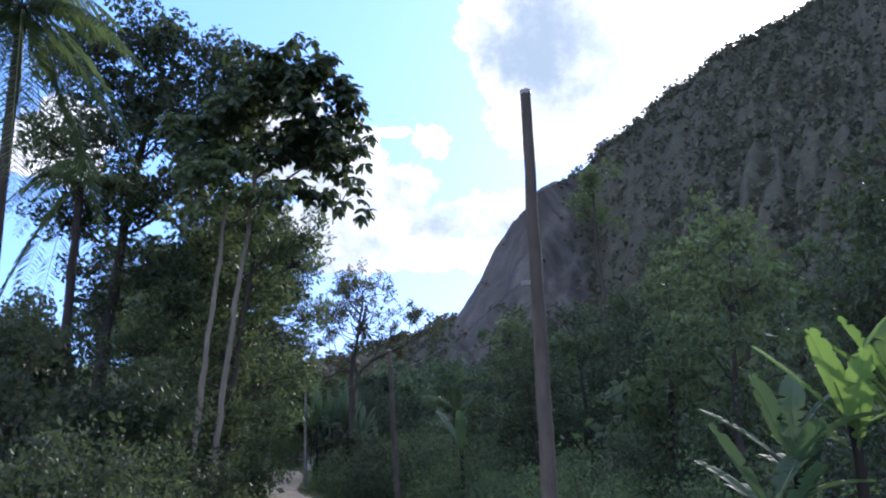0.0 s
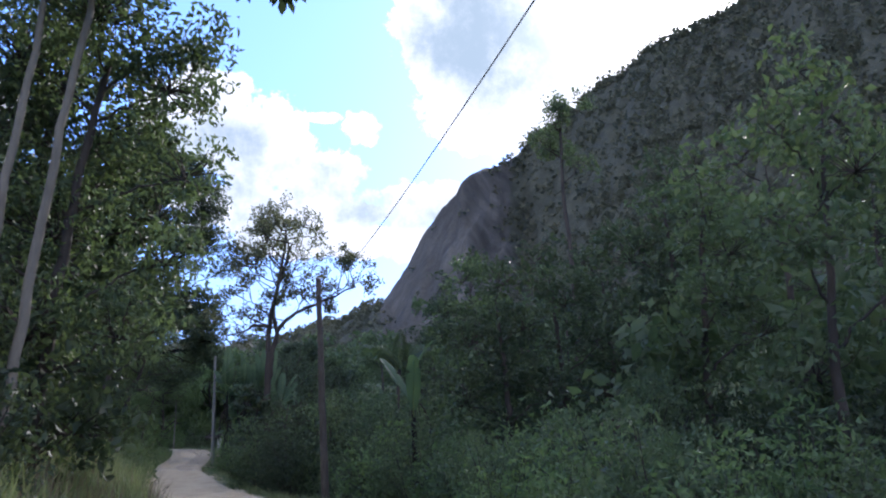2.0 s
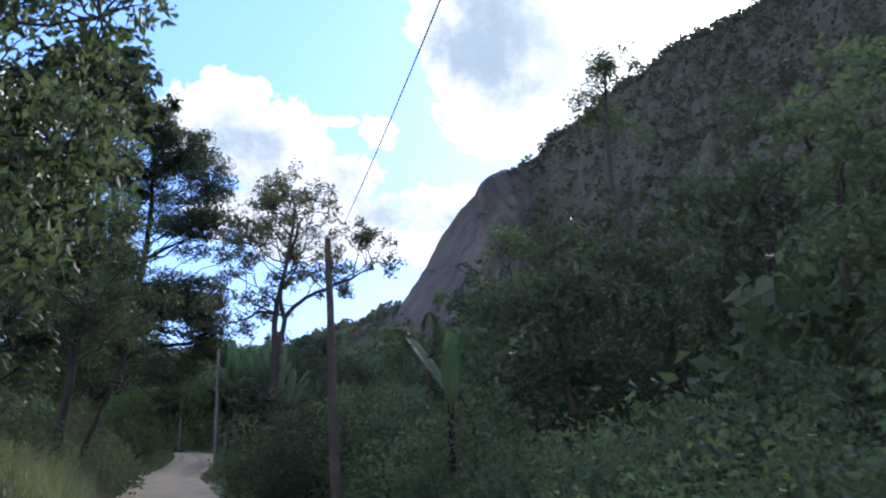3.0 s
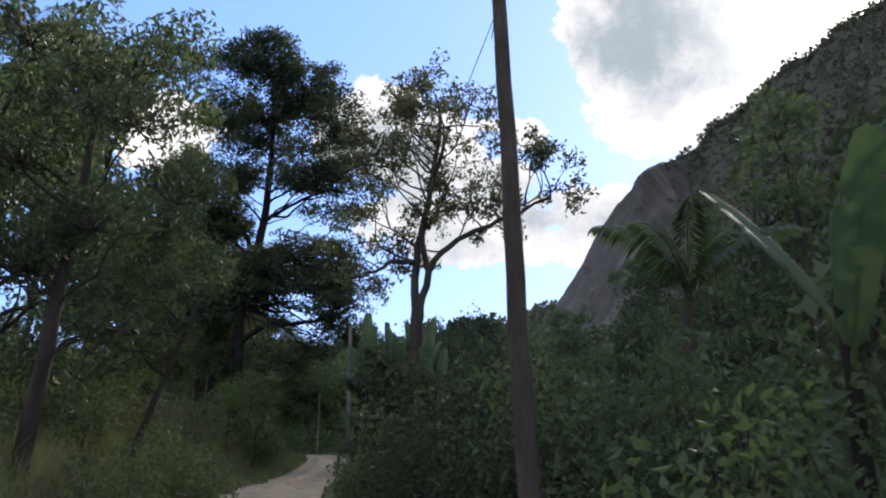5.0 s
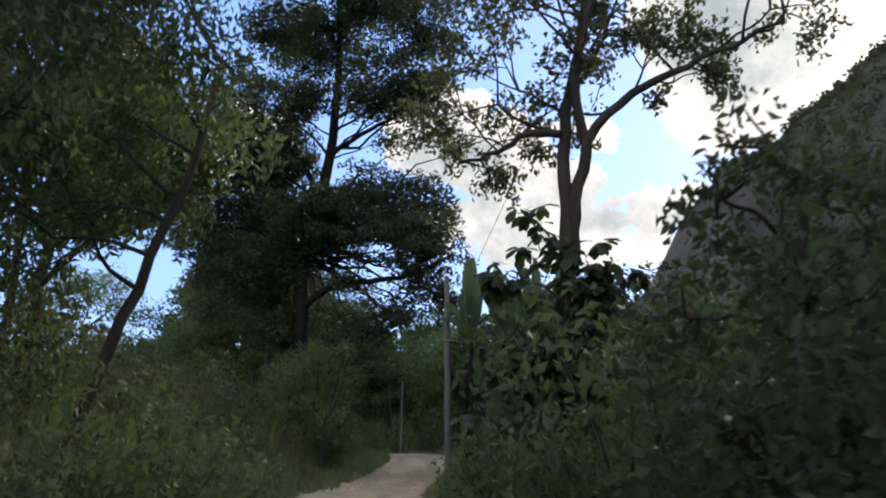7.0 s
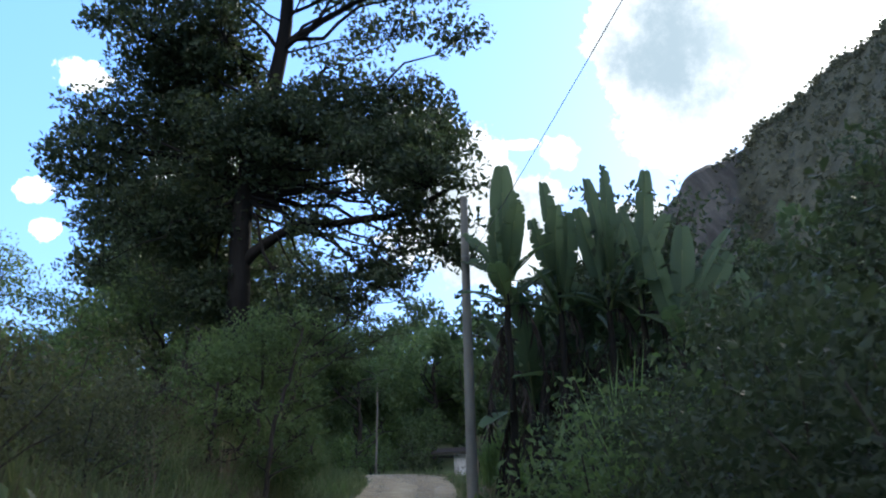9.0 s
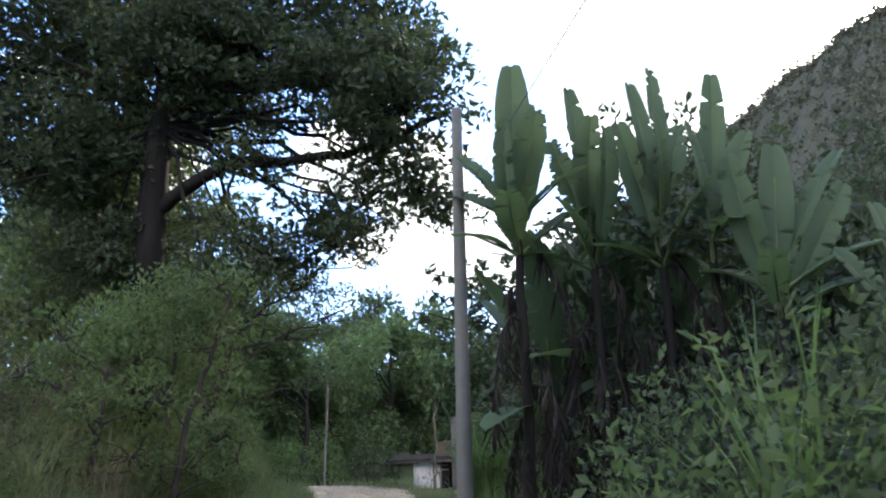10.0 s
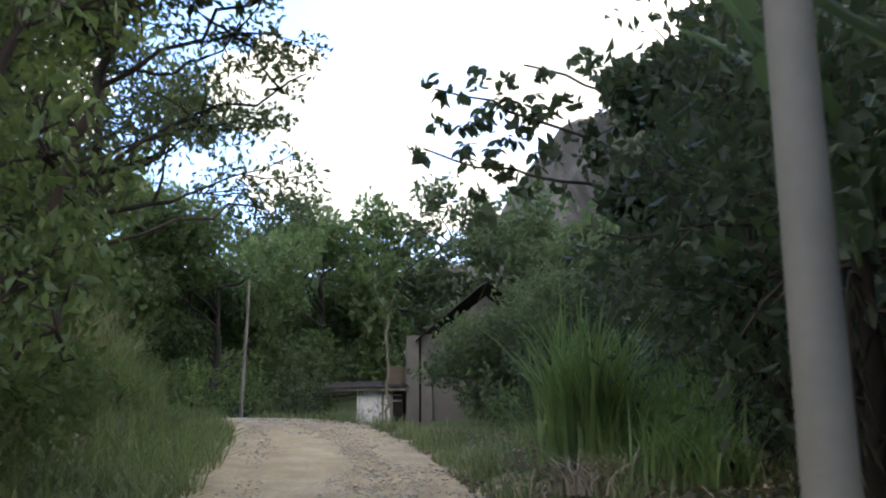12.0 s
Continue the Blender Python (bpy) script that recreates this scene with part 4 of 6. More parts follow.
# trees past the bend and behind the shack
for x, y, h, mat, word in ((-24.0, 110.0, 10.0, LEAF_MID, "leafy green tree at the bend of the road"), (-19.0, 113.0, 9.0, LEAF_MID, "bright green bushy tree at the bend"),
                           (-15.0, 118.0, 10.0, LEAF_MID, "dense green tree behind the shack"), (-30.0, 104.0, 10.0, LEAF_MID, "dense green tree beside the road"),
                           (-10.0, 122.0, 10.5, LEAF_DARK, "dark tree behind the shack"), (-5.0, 118.0, 6.3, LEAF_DARK, "dark leafy tree behind the shack"),
                           (-27.0, 124.0, 13.0, LEAF_DARK, "tall dark tree on the rise"), (-18.0, 130.0, 13.0, LEAF_DARK, "tall dark tree on the rise"), (-34.0, 96.0, 9.0, LEAF_MID, "green tree past the bank"),
                           (-24.0, 95.0, 7.0, LEAF_MID, "green tree past the bank")):
    make_tree("bend_tree", (x, y, z_at(x, y) - 0.1), word, [(0, 0, 0), (0.2, 0, h * 0.35), (0.1, 0, h * 0.62)], 0.2, 0.08, ring_heads(10, 0.15, 1.0, 0.4), 2.5, 0.08, 2, 0.85,
              1.0, 23 if y < 116 else 10, 0.185 if y < 104 else 0.28 if y < 116 else 0.4, mat, group="trees past the bend", droop=0.5)

# tree over the right verge, reaching towards the road
x, y = -4.4, 89.0
make_tree("verge_tree", (x, y, z_at(x, y) - 0.1), "dark tree with broad leaves on limbs reaching over the road", [(0, 0, 0), (-0.2, 0, 3.0), (-0.3, 0.2, 6.8)], 0.18, 0.09,
          ring_heads(12, 0.4, 1.0, 0.6), 1.1, 0.05, 2, 0.7, 0.5, 46, 0.27, LEAF_DEEP, aspect=0.55, droop=0.8,
          extra=[((-6.0, -1.4, 5.2), 0.26), ((-5.7, -1.3, 5.8), 0.25), ((-5.4, -1.4, 6.3), 0.28), ((-5.8, -1.5, 6.6), 0.20), ((-4.9, -1.2, 6.7), 0.30), ((-4.7, -1.0, 6.0), 0.33), ((-4.3, -1.0, 6.8), 0.28), ((-4.1, -1.0, 5.9), 0.35), ((-4.5, -0.8, 5.1), 0.30), ((-5.0, -0.9, 4.6), 0.25), ((-4.8, -0.8, 4.2), 0.22), ((-4.0, -0.6, 4.8), 0.30), ((-3.5, -0.7, 5.5), 0.33), ((-3.2, -0.6, 6.5), 0.38), ((-2.7, -0.4, 7.4), 0.42), ((-2.8, -0.4, 6.0), 0.35), ((-3.6, -0.8, 7.0), 0.26), ((-3.3, -0.2, 4.9), 0.25)],
          reach=[[(0, 0, 4.6), (-2.5, -0.3, 5.8), (-4.0, -0.9, 6.0), (-4.8, -1.2, 6.6), (-5.7, -1.5, 6.4)], [(0, 0, 4.6), (-2.5, -0.2, 4.9), (-3.8, -0.7, 5.1), (-4.9, -1.0, 5.0), (-5.9, -1.4, 5.3)], [(0, 0, 4.6), (-2.2, -0.2, 6.8), (-3.2, -0.6, 7.1), (-4.0, -1.0, 7.1)]])
# sprays of large leaves along its boughs over the road
shake = random.Random(41)
sprays = [((-shake.uniform(2.4, 5.6), -shake.uniform(0.3, 1.3), shake.uniform(5.2, 7.2)), shake.uniform(0.2, 0.34)) for _ in range(20)]
sprays = [(c, r) for c, r in sprays if c[2] > 4.2 - 0.3 * (c[0] + 2.4) and c[2] < 8.4 + 0.35 * c[0]]
bough = bpy.data.objects["verge_tree"]
rng = np.random.default_rng(19)
tagged(part("spray", rosette_mesh("spray", sprays, 8, 0.24, 0.5), LEAF_DEEP, bough), kind="stuff")
# feathery small-leaved tree leaning out from the bank
pad_tree("feathery_tree", 81.0, "thin curving tree with fine feathery foliage", [(-15.2, 0, 0), (-14.6, -0.2, 6.0), (-14.0, -0.4, 7.4), (-13.4, -0.5, 9.6)], 0.09, 0.035,
         [(-12.3, 7.4, 0.6, 0.3), (-12.9, 8.2, 0.9, 0.35), (-12.0, 8.6, 0.6, 0.3), (-12.6, 9.4, 1.0, 0.35), (-11.2, 9.8, 0.7, 0.25), (-13.8, 8.9, 0.9, 0.5), (-14.6, 7.7, 0.8, 0.5), (-15.3, 8.9, 1.0, 0.7), (-15.5, 6.8, 0.9, 0.7), (-13.7, 10.4, 1.0, 0.5), (-14.4, 9.6, 1.0, 0.6), (-16.0, 7.8, 1.0, 0.8), (-16.4, 9.6, 1.1, 0.9), (-14.8, 10.8, 1.0, 0.6), (-12.4, 10.6, 1.0, 0.35)],
         0.095, 110, LEAF_DARK, 0.34, 17, 1.0, squash=0.42, low=0.25, limb_r=0.006)

# leafy small trees that half hide the shack
for x, y, h in ((-7.75, 98.2, 2.2), (-6.4, 97.2, 2.6), (-6.9, 101.5, 3.0), (-8.0, 101.0, 2.5)):
    make_tree("verge_shrub", (x, y, z_at(x, y) - 0.1), "bushy green small tree in front of the shack", [(0, 0, 0), (0.1, 0, h * 0.5), (0.0, 0.1, h)], 0.07, 0.04,
              ring_heads(9, 0.15, 1.0, 0.5), 0.95, 0.03, 2, 0.85, 0.45, 40, 0.15, LEAF_DARK, group="shrubs by the shack", droop=0.5)

# a sapling on the bank
make_tree("bank_sapling", (-14.6, 78.4, 4.3), "young tree with fine light leaves on the bank", [(0, 0, 0), (0.1, 0.1, 1.6), (0.3, 0, 3.6)], 0.06, 0.03,
          ring_heads(10, 0.2, 1.0, 0.5), 0.8, 0.022, 2, 0.8, 0.42, 70, 0.105, LEAF_MID, flat=0.1, squash=0.8, droop=0.8)
# leafy shrubs that climb the bank below the great tree
pad_tree("bank_shrub", 77.2, "tall green shrub with hanging leaves on the bank", [(-13.9, 0, 0), (-13.7, 0, 5.8), (-13.3, 0, 7.0), (-13.0, 0, 8.2)], 0.07, 0.03,
         [(-13.2, 8.3, 0.55, 0.4), (-12.8, 7.6, 0.6, 0.45), (-13.5, 7.3, 0.6, 0.5), (-13.0, 6.6, 0.7, 0.45), (-13.9, 6.3, 0.7, 0.5), (-13.3, 5.7, 0.7, 0.4), (-14.4, 5.4, 0.7, 0.4), (-12.7, 5.3, 0.5, 0.3)],
         0.14, 60, LEAF_MID, 0.3, 14, 0.7, droop=0.9, aspect=0.4, low=0.05, limb_r=0.01, category="shrub")
pad_tree("bank_shrub", 76.4, "dense green shrub with hanging leaves on the bank", [(-15.0, 0, 0), (-14.9, 0, 5.4), (-14.8, 0, 6.8)], 0.07, 0.03,
         [(-14.6, 7.0, 0.6, 0.4), (-15.3, 7.2, 0.7, 0.45), (-14.2, 6.3, 0.6, 0.45), (-15.0, 6.2, 0.8, 0.5), (-15.9, 6.7, 0.7, 0.5), (-14.4, 5.4, 0.7, 0.4), (-15.4, 5.3, 0.8, 0.5), (-13.6, 5.2, 0.5, 0.35)],
         0.14, 60, LEAF_MID, 0.3, 14, 0.7, droop=0.9, aspect=0.4, low=0.05, limb_r=0.01, category="shrub")
# tall shrubs that rise out of the hedge before the forked tree
pad_tree("hedge_shrub", 54.0, "tall shrub with large drooping leaves in the hedge", [(-4.3, 0, 0), (-4.3, 0, 3.4), (-4.25, 0, 4.8), (-4.3, 0, 5.8)], 0.06, 0.025,
         [(-4.3, 5.85, 0.4, 0.35), (-4.75, 5.45, 0.35, 0.35), (-3.85, 5.35, 0.35, 0.35), (-4.3, 5.1, 0.6, 0.4), (-4.6, 4.5, 0.6, 0.45), (-3.9, 4.4, 0.6, 0.45), (-4.3, 3.7, 0.7, 0.5)],
         0.21, 12, LEAF_DEEP, 0.3, 14, 0.5, True, low=0.05, limb_r=0.01, aspect=0.55, category="shrub")
pad_tree("hedge_shrub", 48.5, "tall dark leafy shrub rising from the hedge", [(-2.6, 0, 0), (-2.65, 0, 2.8), (-2.7, 0, 4.0), (-2.6, 0, 4.8)], 0.06, 0.025,
         [(-3.2, 4.6, 0.35, 0.3), (-2.8, 4.8, 0.45, 0.35), (-2.3, 4.9, 0.5, 0.35), (-3.3, 4.0, 0.4, 0.4), (-2.7, 4.1, 0.6, 0.5), (-2.1, 4.2, 0.6, 0.5), (-3.1, 3.3, 0.6, 0.5), (-2.4, 3.2, 0.6, 0.5)],
         0.095, 110, LEAF_DEEP, 0.27, 22, 0.5, droop=0.8, low=0.05, limb_r=0.01, category="shrub")
# dark growth at the foot of the first palms
for x, y, h in ((-8.4, 19.6, 2.3), (-7.0, 22.6, 2.2), (-9.6, 23.2, 3.4)):
    make_tree("thicket_tree", (x, y, z_at(x, y) - 0.1), "dense dark small tree at the foot of the palms", [(0, 0, 0), (0.1, 0, h * 0.4), (0.0, 0.1, h * 0.75)], 0.1, 0.05,
              ring_heads(10, 0.04, 1.0, 0.35), 1.1, 0.05, 2, 0.85, 0.6, 26, 0.17, LEAF_DEEP, group="thicket trees", droop=0.6)
for x, y, h in ((-14.6, 34.0, 6.4), (-12.4, 32.0, 5.2), (-16.5, 38.0, 7.0)):
    make_tree("thicket_tree", (x, y, z_at(x, y) - 0.1), "rounded dark tree standing behind the palms", [(0, 0, 0), (0.1, 0, h * 0.4), (0.0, 0.1, h * 0.7)], 0.12, 0.05,
              ring_heads(9, 0.1, 1.0, 0.35), 1.5, 0.05, 2, 0.85, 0.7, 14, 0.24, LEAF_DEEP, group="thicket trees", droop=0.5)
# dark thicket behind the bananas
for x, y, h in ((-5.4, 78.0, 5.5), (-5.0, 81.5, 5.8), (-4.4, 85.5, 5.8), (-2.6, 77.0, 4.2), (-2.0, 82.0, 4.6), (-2.4, 89.5, 4.0), (-4.6, 93.5, 3.0)):
    make_tree("thicket_tree", (x, y, z_at(x, y) - 0.1), "dense dark small tree in the roadside thicket", [(0, 0, 0), (0.1, 0, h * 0.4), (0.0, 0.1, h * 0.75)], 0.14, 0.06,
              ring_heads(10, 0.04, 1.0, 0.35), 1.7, 0.06, 2, 0.85, 0.7, 13 if x < -4.2 else 7, 0.185 if x < -4.2 else 0.3, LEAF_DEEP, group="thicket trees", droop=0.6)


# one tall tree whose top stands out over the ridge
x, y = 12.2, 62.5
make_tree("tall_tree", (x, y, z_at(x, y) - 0.1), "tall slim tree with an open crown above the woods", [(0, 0, 0), (0.3, 0, 8), (-0.1, 0, 14), (0, 0, 23.0 - z_at(x, y))], 0.22, 0.07,
          ring_heads(11, 0.83, 1.0, 0.5), 1.0, 0.04, 2, 0.8, 0.34, 26, 0.19, LEAF_DARK, aspect=0.5, droop=0.4)


# trees standing on the slope right of the road
def hillside_trees():
    kinds = []
    shapes = ([(-1.6, 4.2, 1.5, 1.2), (0.2, 5.0, 1.7, 1.2), (1.8, 4.4, 1.5, 1.1), (-1.2, 6.6, 1.5, 1.1), (1.0, 7.2, 1.5, 1.1), (0.0, 9.0, 1.4, 1.1), (-0.4, 2.6, 1.6, 1.0)],
              [(-1.8, 5.0, 1.5, 1.0), (1.4, 5.6, 1.7, 1.0), (-0.4, 7.4, 1.8, 1.0), (1.6, 8.0, 1.2, 0.8), (-1.4, 9.0, 1.2, 0.9), (0.2, 3.2, 1.7, 1.2), (0.4, 9.8, 1.0, 0.8)],
              [(0.0, 3.0, 1.9, 1.3), (-1.5, 5.2, 1.4, 1.1), (1.5, 5.4, 1.6, 1.1), (0.2, 7.0, 1.7, 1.1), (-0.8, 8.8, 1.2, 1.0)])
    spots = [(4.6, 41, 0.8), (13, 38, 1.05), (8, 48, 1.0), (17, 33, 1.15), (20, 45, 1.2), (12, 55, 1.1), (26, 52, 1.3), (18, 62, 1.2), (8, 66, 0.95), (30, 40, 1.3), (14, 72, 1.1), (25, 74, 1.3), (5, 78, 0.9), (36, 62, 1.4),
             (11, 88, 1.1), (20, 92, 1.25), (3, 98, 1.0), (33, 84, 1.4), (10, 106, 1.2), (9.5, 29, 0.85), (16, 25, 0.95), (24, 30, 1.2), (5.4, 52, 0.9), (6.2, 59, 1.0), (-1.8, 69.5, 0.72), (9, 35, 0.9), (22, 38, 1.2), (12, 45, 1.1)]
    for i, (x, y, size) in enumerate(spots):
        z = float(land(x, y)) - 0.2
        if i < 3:
            base = float(z_at(x, y))
            t = pad_tree("hillside_tree", y, "dark bushy tree in the woods on the slope", [(x, 0, 0), (x + 0.2, 0, base + 3.0), (x - 0.1, 0.2, base + 7.6)], 0.17, 0.06,
                         [(x + a, base + b, c, d) for a, b, c, d in shapes[i]], 0.28, 13, LEAF_DEEP if i != 1 else LEAF_DARK, 0.62, 12, 1.3, group="trees on the slope", low=0.1)
            t.scale = (size, size, size)
            kinds.append(t)
        else:
            t = copy_thing(kinds[i % 3], pose(x, y, z, 0, 0, i * 67))
            t.scale = (size, size, size * (0.92 + 0.07 * (i % 4)))


hillside_trees()

# tall dark trees close behind the great tree
for x, y, h in ((-21.3, 93.0, 12.0), (-25.5, 98.0, 15.0)):
    make_tree("bend_tree", (x, y, z_at(x, y) - 0.1), "tall dark tree close behind the great tree", [(0, 0, 0), (0.2, 0, h * 0.35), (0.1, 0, h * 0.68)], 0.2, 0.08, ring_heads(10, 0.3, 1.0, 0.45), 2.0, 0.08, 2, 0.85,
              1.0, 13, 0.28, LEAF_DARK, group="trees past the bend", droop=0.5)


# ---------------------------------------------------------------- shrubs, hedge, grass


def make_bush(name, place, label, radius, height, leaves, leaf, mat, group="", droop=0.3, aspect=0.5, turn=0.0):
    t = thing(name, place, label, "bush", group, turn=turn)
    wood, clumps = [], []
    for _ in range(14):
        a = rng.uniform(0, 2 * math.pi)
        r = radius * math.sqrt(rng.random()) * 0.85
        h = height * (1 - 0.45 * (r / radius) ** 2) * rng.uniform(0.35, 1.0)
        end = np.array([r * math.cos(a), r * math.sin(a), h])
        wood.append(limb([(0.1 * math.cos(a), 0.1 * math.sin(a), 0), end * (0.45, 0.45, 0.6), end], 0.025, 0.008, 4, 3, 0.03)[0])
        clumps.append((end, radius * rng.uniform(0.28, 0.45)))
        clumps.append((end * (1, 1, 0.55), radius * rng.uniform(0.25, 0.4)))
    part("stem", wood_mesh("stem", wood), BARK, t)
    pts = np.concatenate([np.asarray(c) + np.clip(rng.normal(size=(leaves // len(clumps), 3)), -1.3, 1.3) * rng.uniform(0.4, 0.7 if droop < 1 else 0.5, 3) * r for c, r in clumps])
    pts = pts[pts[:, 2] > 0.03]
    v, f = leaf_arrays(pts, leaf, aspect, droop, oval=leaf > 0.2)
    part("foliage", fast_mesh("foliage", v, f), mat, t)
    return t


BUSHES = {}


def plant_bush(kind, x, y, size, label):
    """A bush of one of a few sorts; those of one sort share their meshes."""
    radius, height, leaves, leaf, mat, droop, aspect = {
        "dark": (1.5, 2.6, 900, 0.185, LEAF_DARK, 0.4, 0.5), "leafy": (1.4, 2.4, 1600, 0.094, LEAF_DARK, 0.6, 0.6), "fine": (1.3, 1.7, 1800, 0.09, LEAF_MID, 0.5, 0.5), "lush": (1.3, 1.7, 1700, 0.102, LEAF_MID, 0.8, 0.42), "dull": (1.3, 1.7, 1700, 0.096, LEAF_SPARSE, 0.6, 0.42), "mid": (1.4, 2.3, 900, 0.178, LEAF_MID, 0.3, 0.45),
        "fresh": (1.2, 1.7, 1150, 0.135, LEAF_FRESH, 0.2, 0.4), "broad": (1.5, 3.0, 1900, 0.12, LEAF_DARK, 1.1, 0.5), "hedge": (1.4, 3.1, 4200, 0.094, LEAF_DEEP, 0.7, 0.6), "deep": (1.5, 2.6, 900, 0.19, LEAF_DEEP, 0.5, 0.5)}[kind]
    z = z_at(x, y) - 0.05
    turn = rng.uniform(0, 360)
    store = BUSHES.setdefault(kind, [])
    if len(store) < 3:
        b = make_bush("bush", (x, y, z), label, radius, height, leaves, leaf, mat, "roadside bushes", droop, aspect, turn)
        store.append(b)
        b.scale = (size, size, size)
        return b
    src = store[rng.integers(3)]
    b = copy_thing(src, pose(x, y, z, 0, 0, turn))
    b.scale = (size, size, size)
    b["label"] = label
    return b


WORDS = {"leafy": "dense dark bush with small rounded leaves", "fine": "leafy small-leaved bush on the grassy bank", "lush": "green bush with small hanging leaves on the bank", "dull": "dull olive small-leaved bush on the grassy bank", "dark": "dense dark green roadside bush", "deep": "dense dark bush on the shaded bank", "mid": "leafy green roadside bush", "fresh": "light green low bush at the verge", "broad": "tall bush with broad hanging leaves"}
KINDS = ("dark", "mid", "broad", "dark", "mid")
# the hedge on the right: gap from the road's middle, and how high
for y in np.arange(24, 92, 2.2):
    tall = float(np.interp(y, [24, 34, 40, 50, 56, 66, 72, 78, 84, 92], [0.7, 0.85, 1.2, 1.0, 1.2, 1.4, 1.4, 0.95, 0.65, 0.6]))
    for row, (g, s) in enumerate(((4.0, 0.8), (5.8, 1.1), (8.4, 1.35))):
        if (76 < y < 86 and row == 0) or (row == 2 and rng.random() < 0.7):
            continue
        if row == 0 and 58 < y < 67:
            continue
        k = KINDS[rng.integers(5)] if not 40 < y < 76 else "leafy"
        plant_bush(k, float(road_x(y)) + g + rng.uniform(-0.4, 0.5) + 0.4 * tall, y + rng.uniform(-0.6, 0.6), tall * s * rng.uniform(0.85, 1.1), WORDS[k])
for x, y, size in ((-6.5, 67.6, 1.5), (-5.3, 66.6, 1.6), (-5.6, 69.6, 1.5), (-6.9, 70.2, 1.0)):
    plant_bush("fine", x, y, size * 0.9, "rounded light green bush beside the banana plants")
for x, y, size in ((-6.0, 71.8, 1.2), (-5.0, 71.6, 1.3), (-4.2, 70.6, 1.35), (-5.4, 70.2, 1.05), (-3.2, 69.4, 1.35)):
    plant_bush("hedge", x, y, size * 0.86, "tall dark bush in front of the banana plants")
for x, y, size in ((-4.2, 58.4, 0.95), (-4.7, 60.6, 1.08), (-5.0, 62.6, 1.02), (-5.3, 64.4, 1.0), (-4.9, 66.4, 1.12), (-3.6, 64.2, 1.3), (-3.7, 67.6, 1.35)):
    plant_bush("hedge", x, y, size, "tall dense dark bush at the road's edge")
# undergrowth below the trees of the slope
for y in np.arange(15, 40, 2.6):
    for g in (11.0, 14.0, 17.5):
        plant_bush("deep", float(road_x(y)) + g + rng.uniform(-1.0, 1.0), y + rng.uniform(-1.0, 1.0), rng.uniform(0.9, 1.35), "dense dark bush on the shaded slope")
# low growth on the right of the first stretch
for y in np.arange(4, 36, 2.2):
    for g in (5.6, 8.2):
        k = ("mid", "fresh", "dark")[rng.integers(3)]
        plant_bush(k, float(road_x(y)) + g + rng.uniform(-0.8, 0.8), y + rng.uniform(-0.8, 0.8), rng.uniform(0.5, 0.85), WORDS[k])
for x, y, size in ((-3.7, 52.3, 1.2), (0.9, 44.3, 1.3), (1.9, 43.0, 1.4), (-0.9, 53.5, 1.5), (-1.0, 46.6, 1.3), (-0.2, 45.8, 1.4), (-3.4, 51.3, 1.15)):
    plant_bush("broad", x, y, size, "tall shrub with large hanging leaves in front of the forked tree")
for x, y, size in ((-2.2, 46.9, 0.9), (-2.4, 46.2, 0.96), (-1.8, 47.7, 1.0), (-1.2, 48.0, 1.25), (-2.5, 49.2, 0.95), (-1.7, 50.0, 1.05), (-0.4, 46.4, 1.2)):
    plant_bush("hedge", x, y, size, "tall dense dark bush at the road's edge")
# bushes under the first trees
for x, y, size in ((-4.7, 15.5, 0.5), (-5.6, 16.5, 0.7), (-6.6, 18.0, 0.9), (-5.4, 19.5, 0.75), (-7.6, 20.5, 1.1), (-6.4, 22.0, 1.0), (-4.9, 22.5, 0.7), (-8.2, 23.0, 1.3), (-6.9, 24.6, 1.3), (-5.6, 26.0, 1.2)):
    plant_bush("deep", x, y, size, "dark leafy bush under the slim trees")
# thick growth on the bank before the great tree
for x, y, size in ((-13.6, 61.5, 1.0), (-14.8, 63.5, 1.15), (-14.0, 65.6, 0.95), (-15.6, 67.5, 1.15), (-14.8, 69.8, 0.9), (-16.4, 71.5, 1.15), (-16.0, 74.0, 1.0), (-17.6, 66.0, 1.7), (-18.2, 75.5, 1.6), (-17.2, 69.4, 1.6), (-19.5, 72.5, 1.8), (-17.5, 78.5, 1.3)):
    plant_bush("dull", x, y, size * 1.2, "thick olive bush on the bank below the great tree")
make_bush("bush", (2.9, 24.0, z_at(2.9, 24.0) - 0.05), "low shrub with pale grey-green leaves", 0.8, 0.75, 900, 0.11, LEAF_PALE, "roadside bushes")
# dark growth round the foot of the leaning trunk
for x, y, size in ((-9.7, 52.5, 0.8), (-9.5, 54.2, 0.75), (-10.0, 55.6, 0.9), (-9.0, 50.4, 0.65), (-8.5, 48.2, 0.65), (-8.0, 46.2, 0.6), (-10.6, 57.6, 0.85), (-10.8, 60.0, 0.8)):
    plant_bush("dark", x, y, size, "dark bush round the foot of the leaning tree")
# the bank on the left
for y in np.arange(14, 100, 2.3):
    for row, (g, s) in enumerate(((-4.6, 0.62), (-6.4, 0.95), (-9.0, 1.1))):
        if row == 2 and (y > 88 or rng.random() < 0.75):
            continue
        k = ("dark", "deep", "deep", "broad")[rng.integers(4)] if y < 58 or row == 2 else "dull" if y < 71 else "lush"
        grown = float(np.interp(y, [40, 46, 64, 72], [1, 1.5, 1.5, 1])) if row else float(np.interp(y, [40, 46, 64, 70], [1, 1.35, 1.35, 1]))
        plant_bush(k, float(road_x(y)) + g + rng.uniform(-0.6, 0.4) - (grown - 1) * 1.2, y + rng.uniform(-0.6, 0.6), s * grown * rng.uniform(0.8, 1.15), WORDS[k])
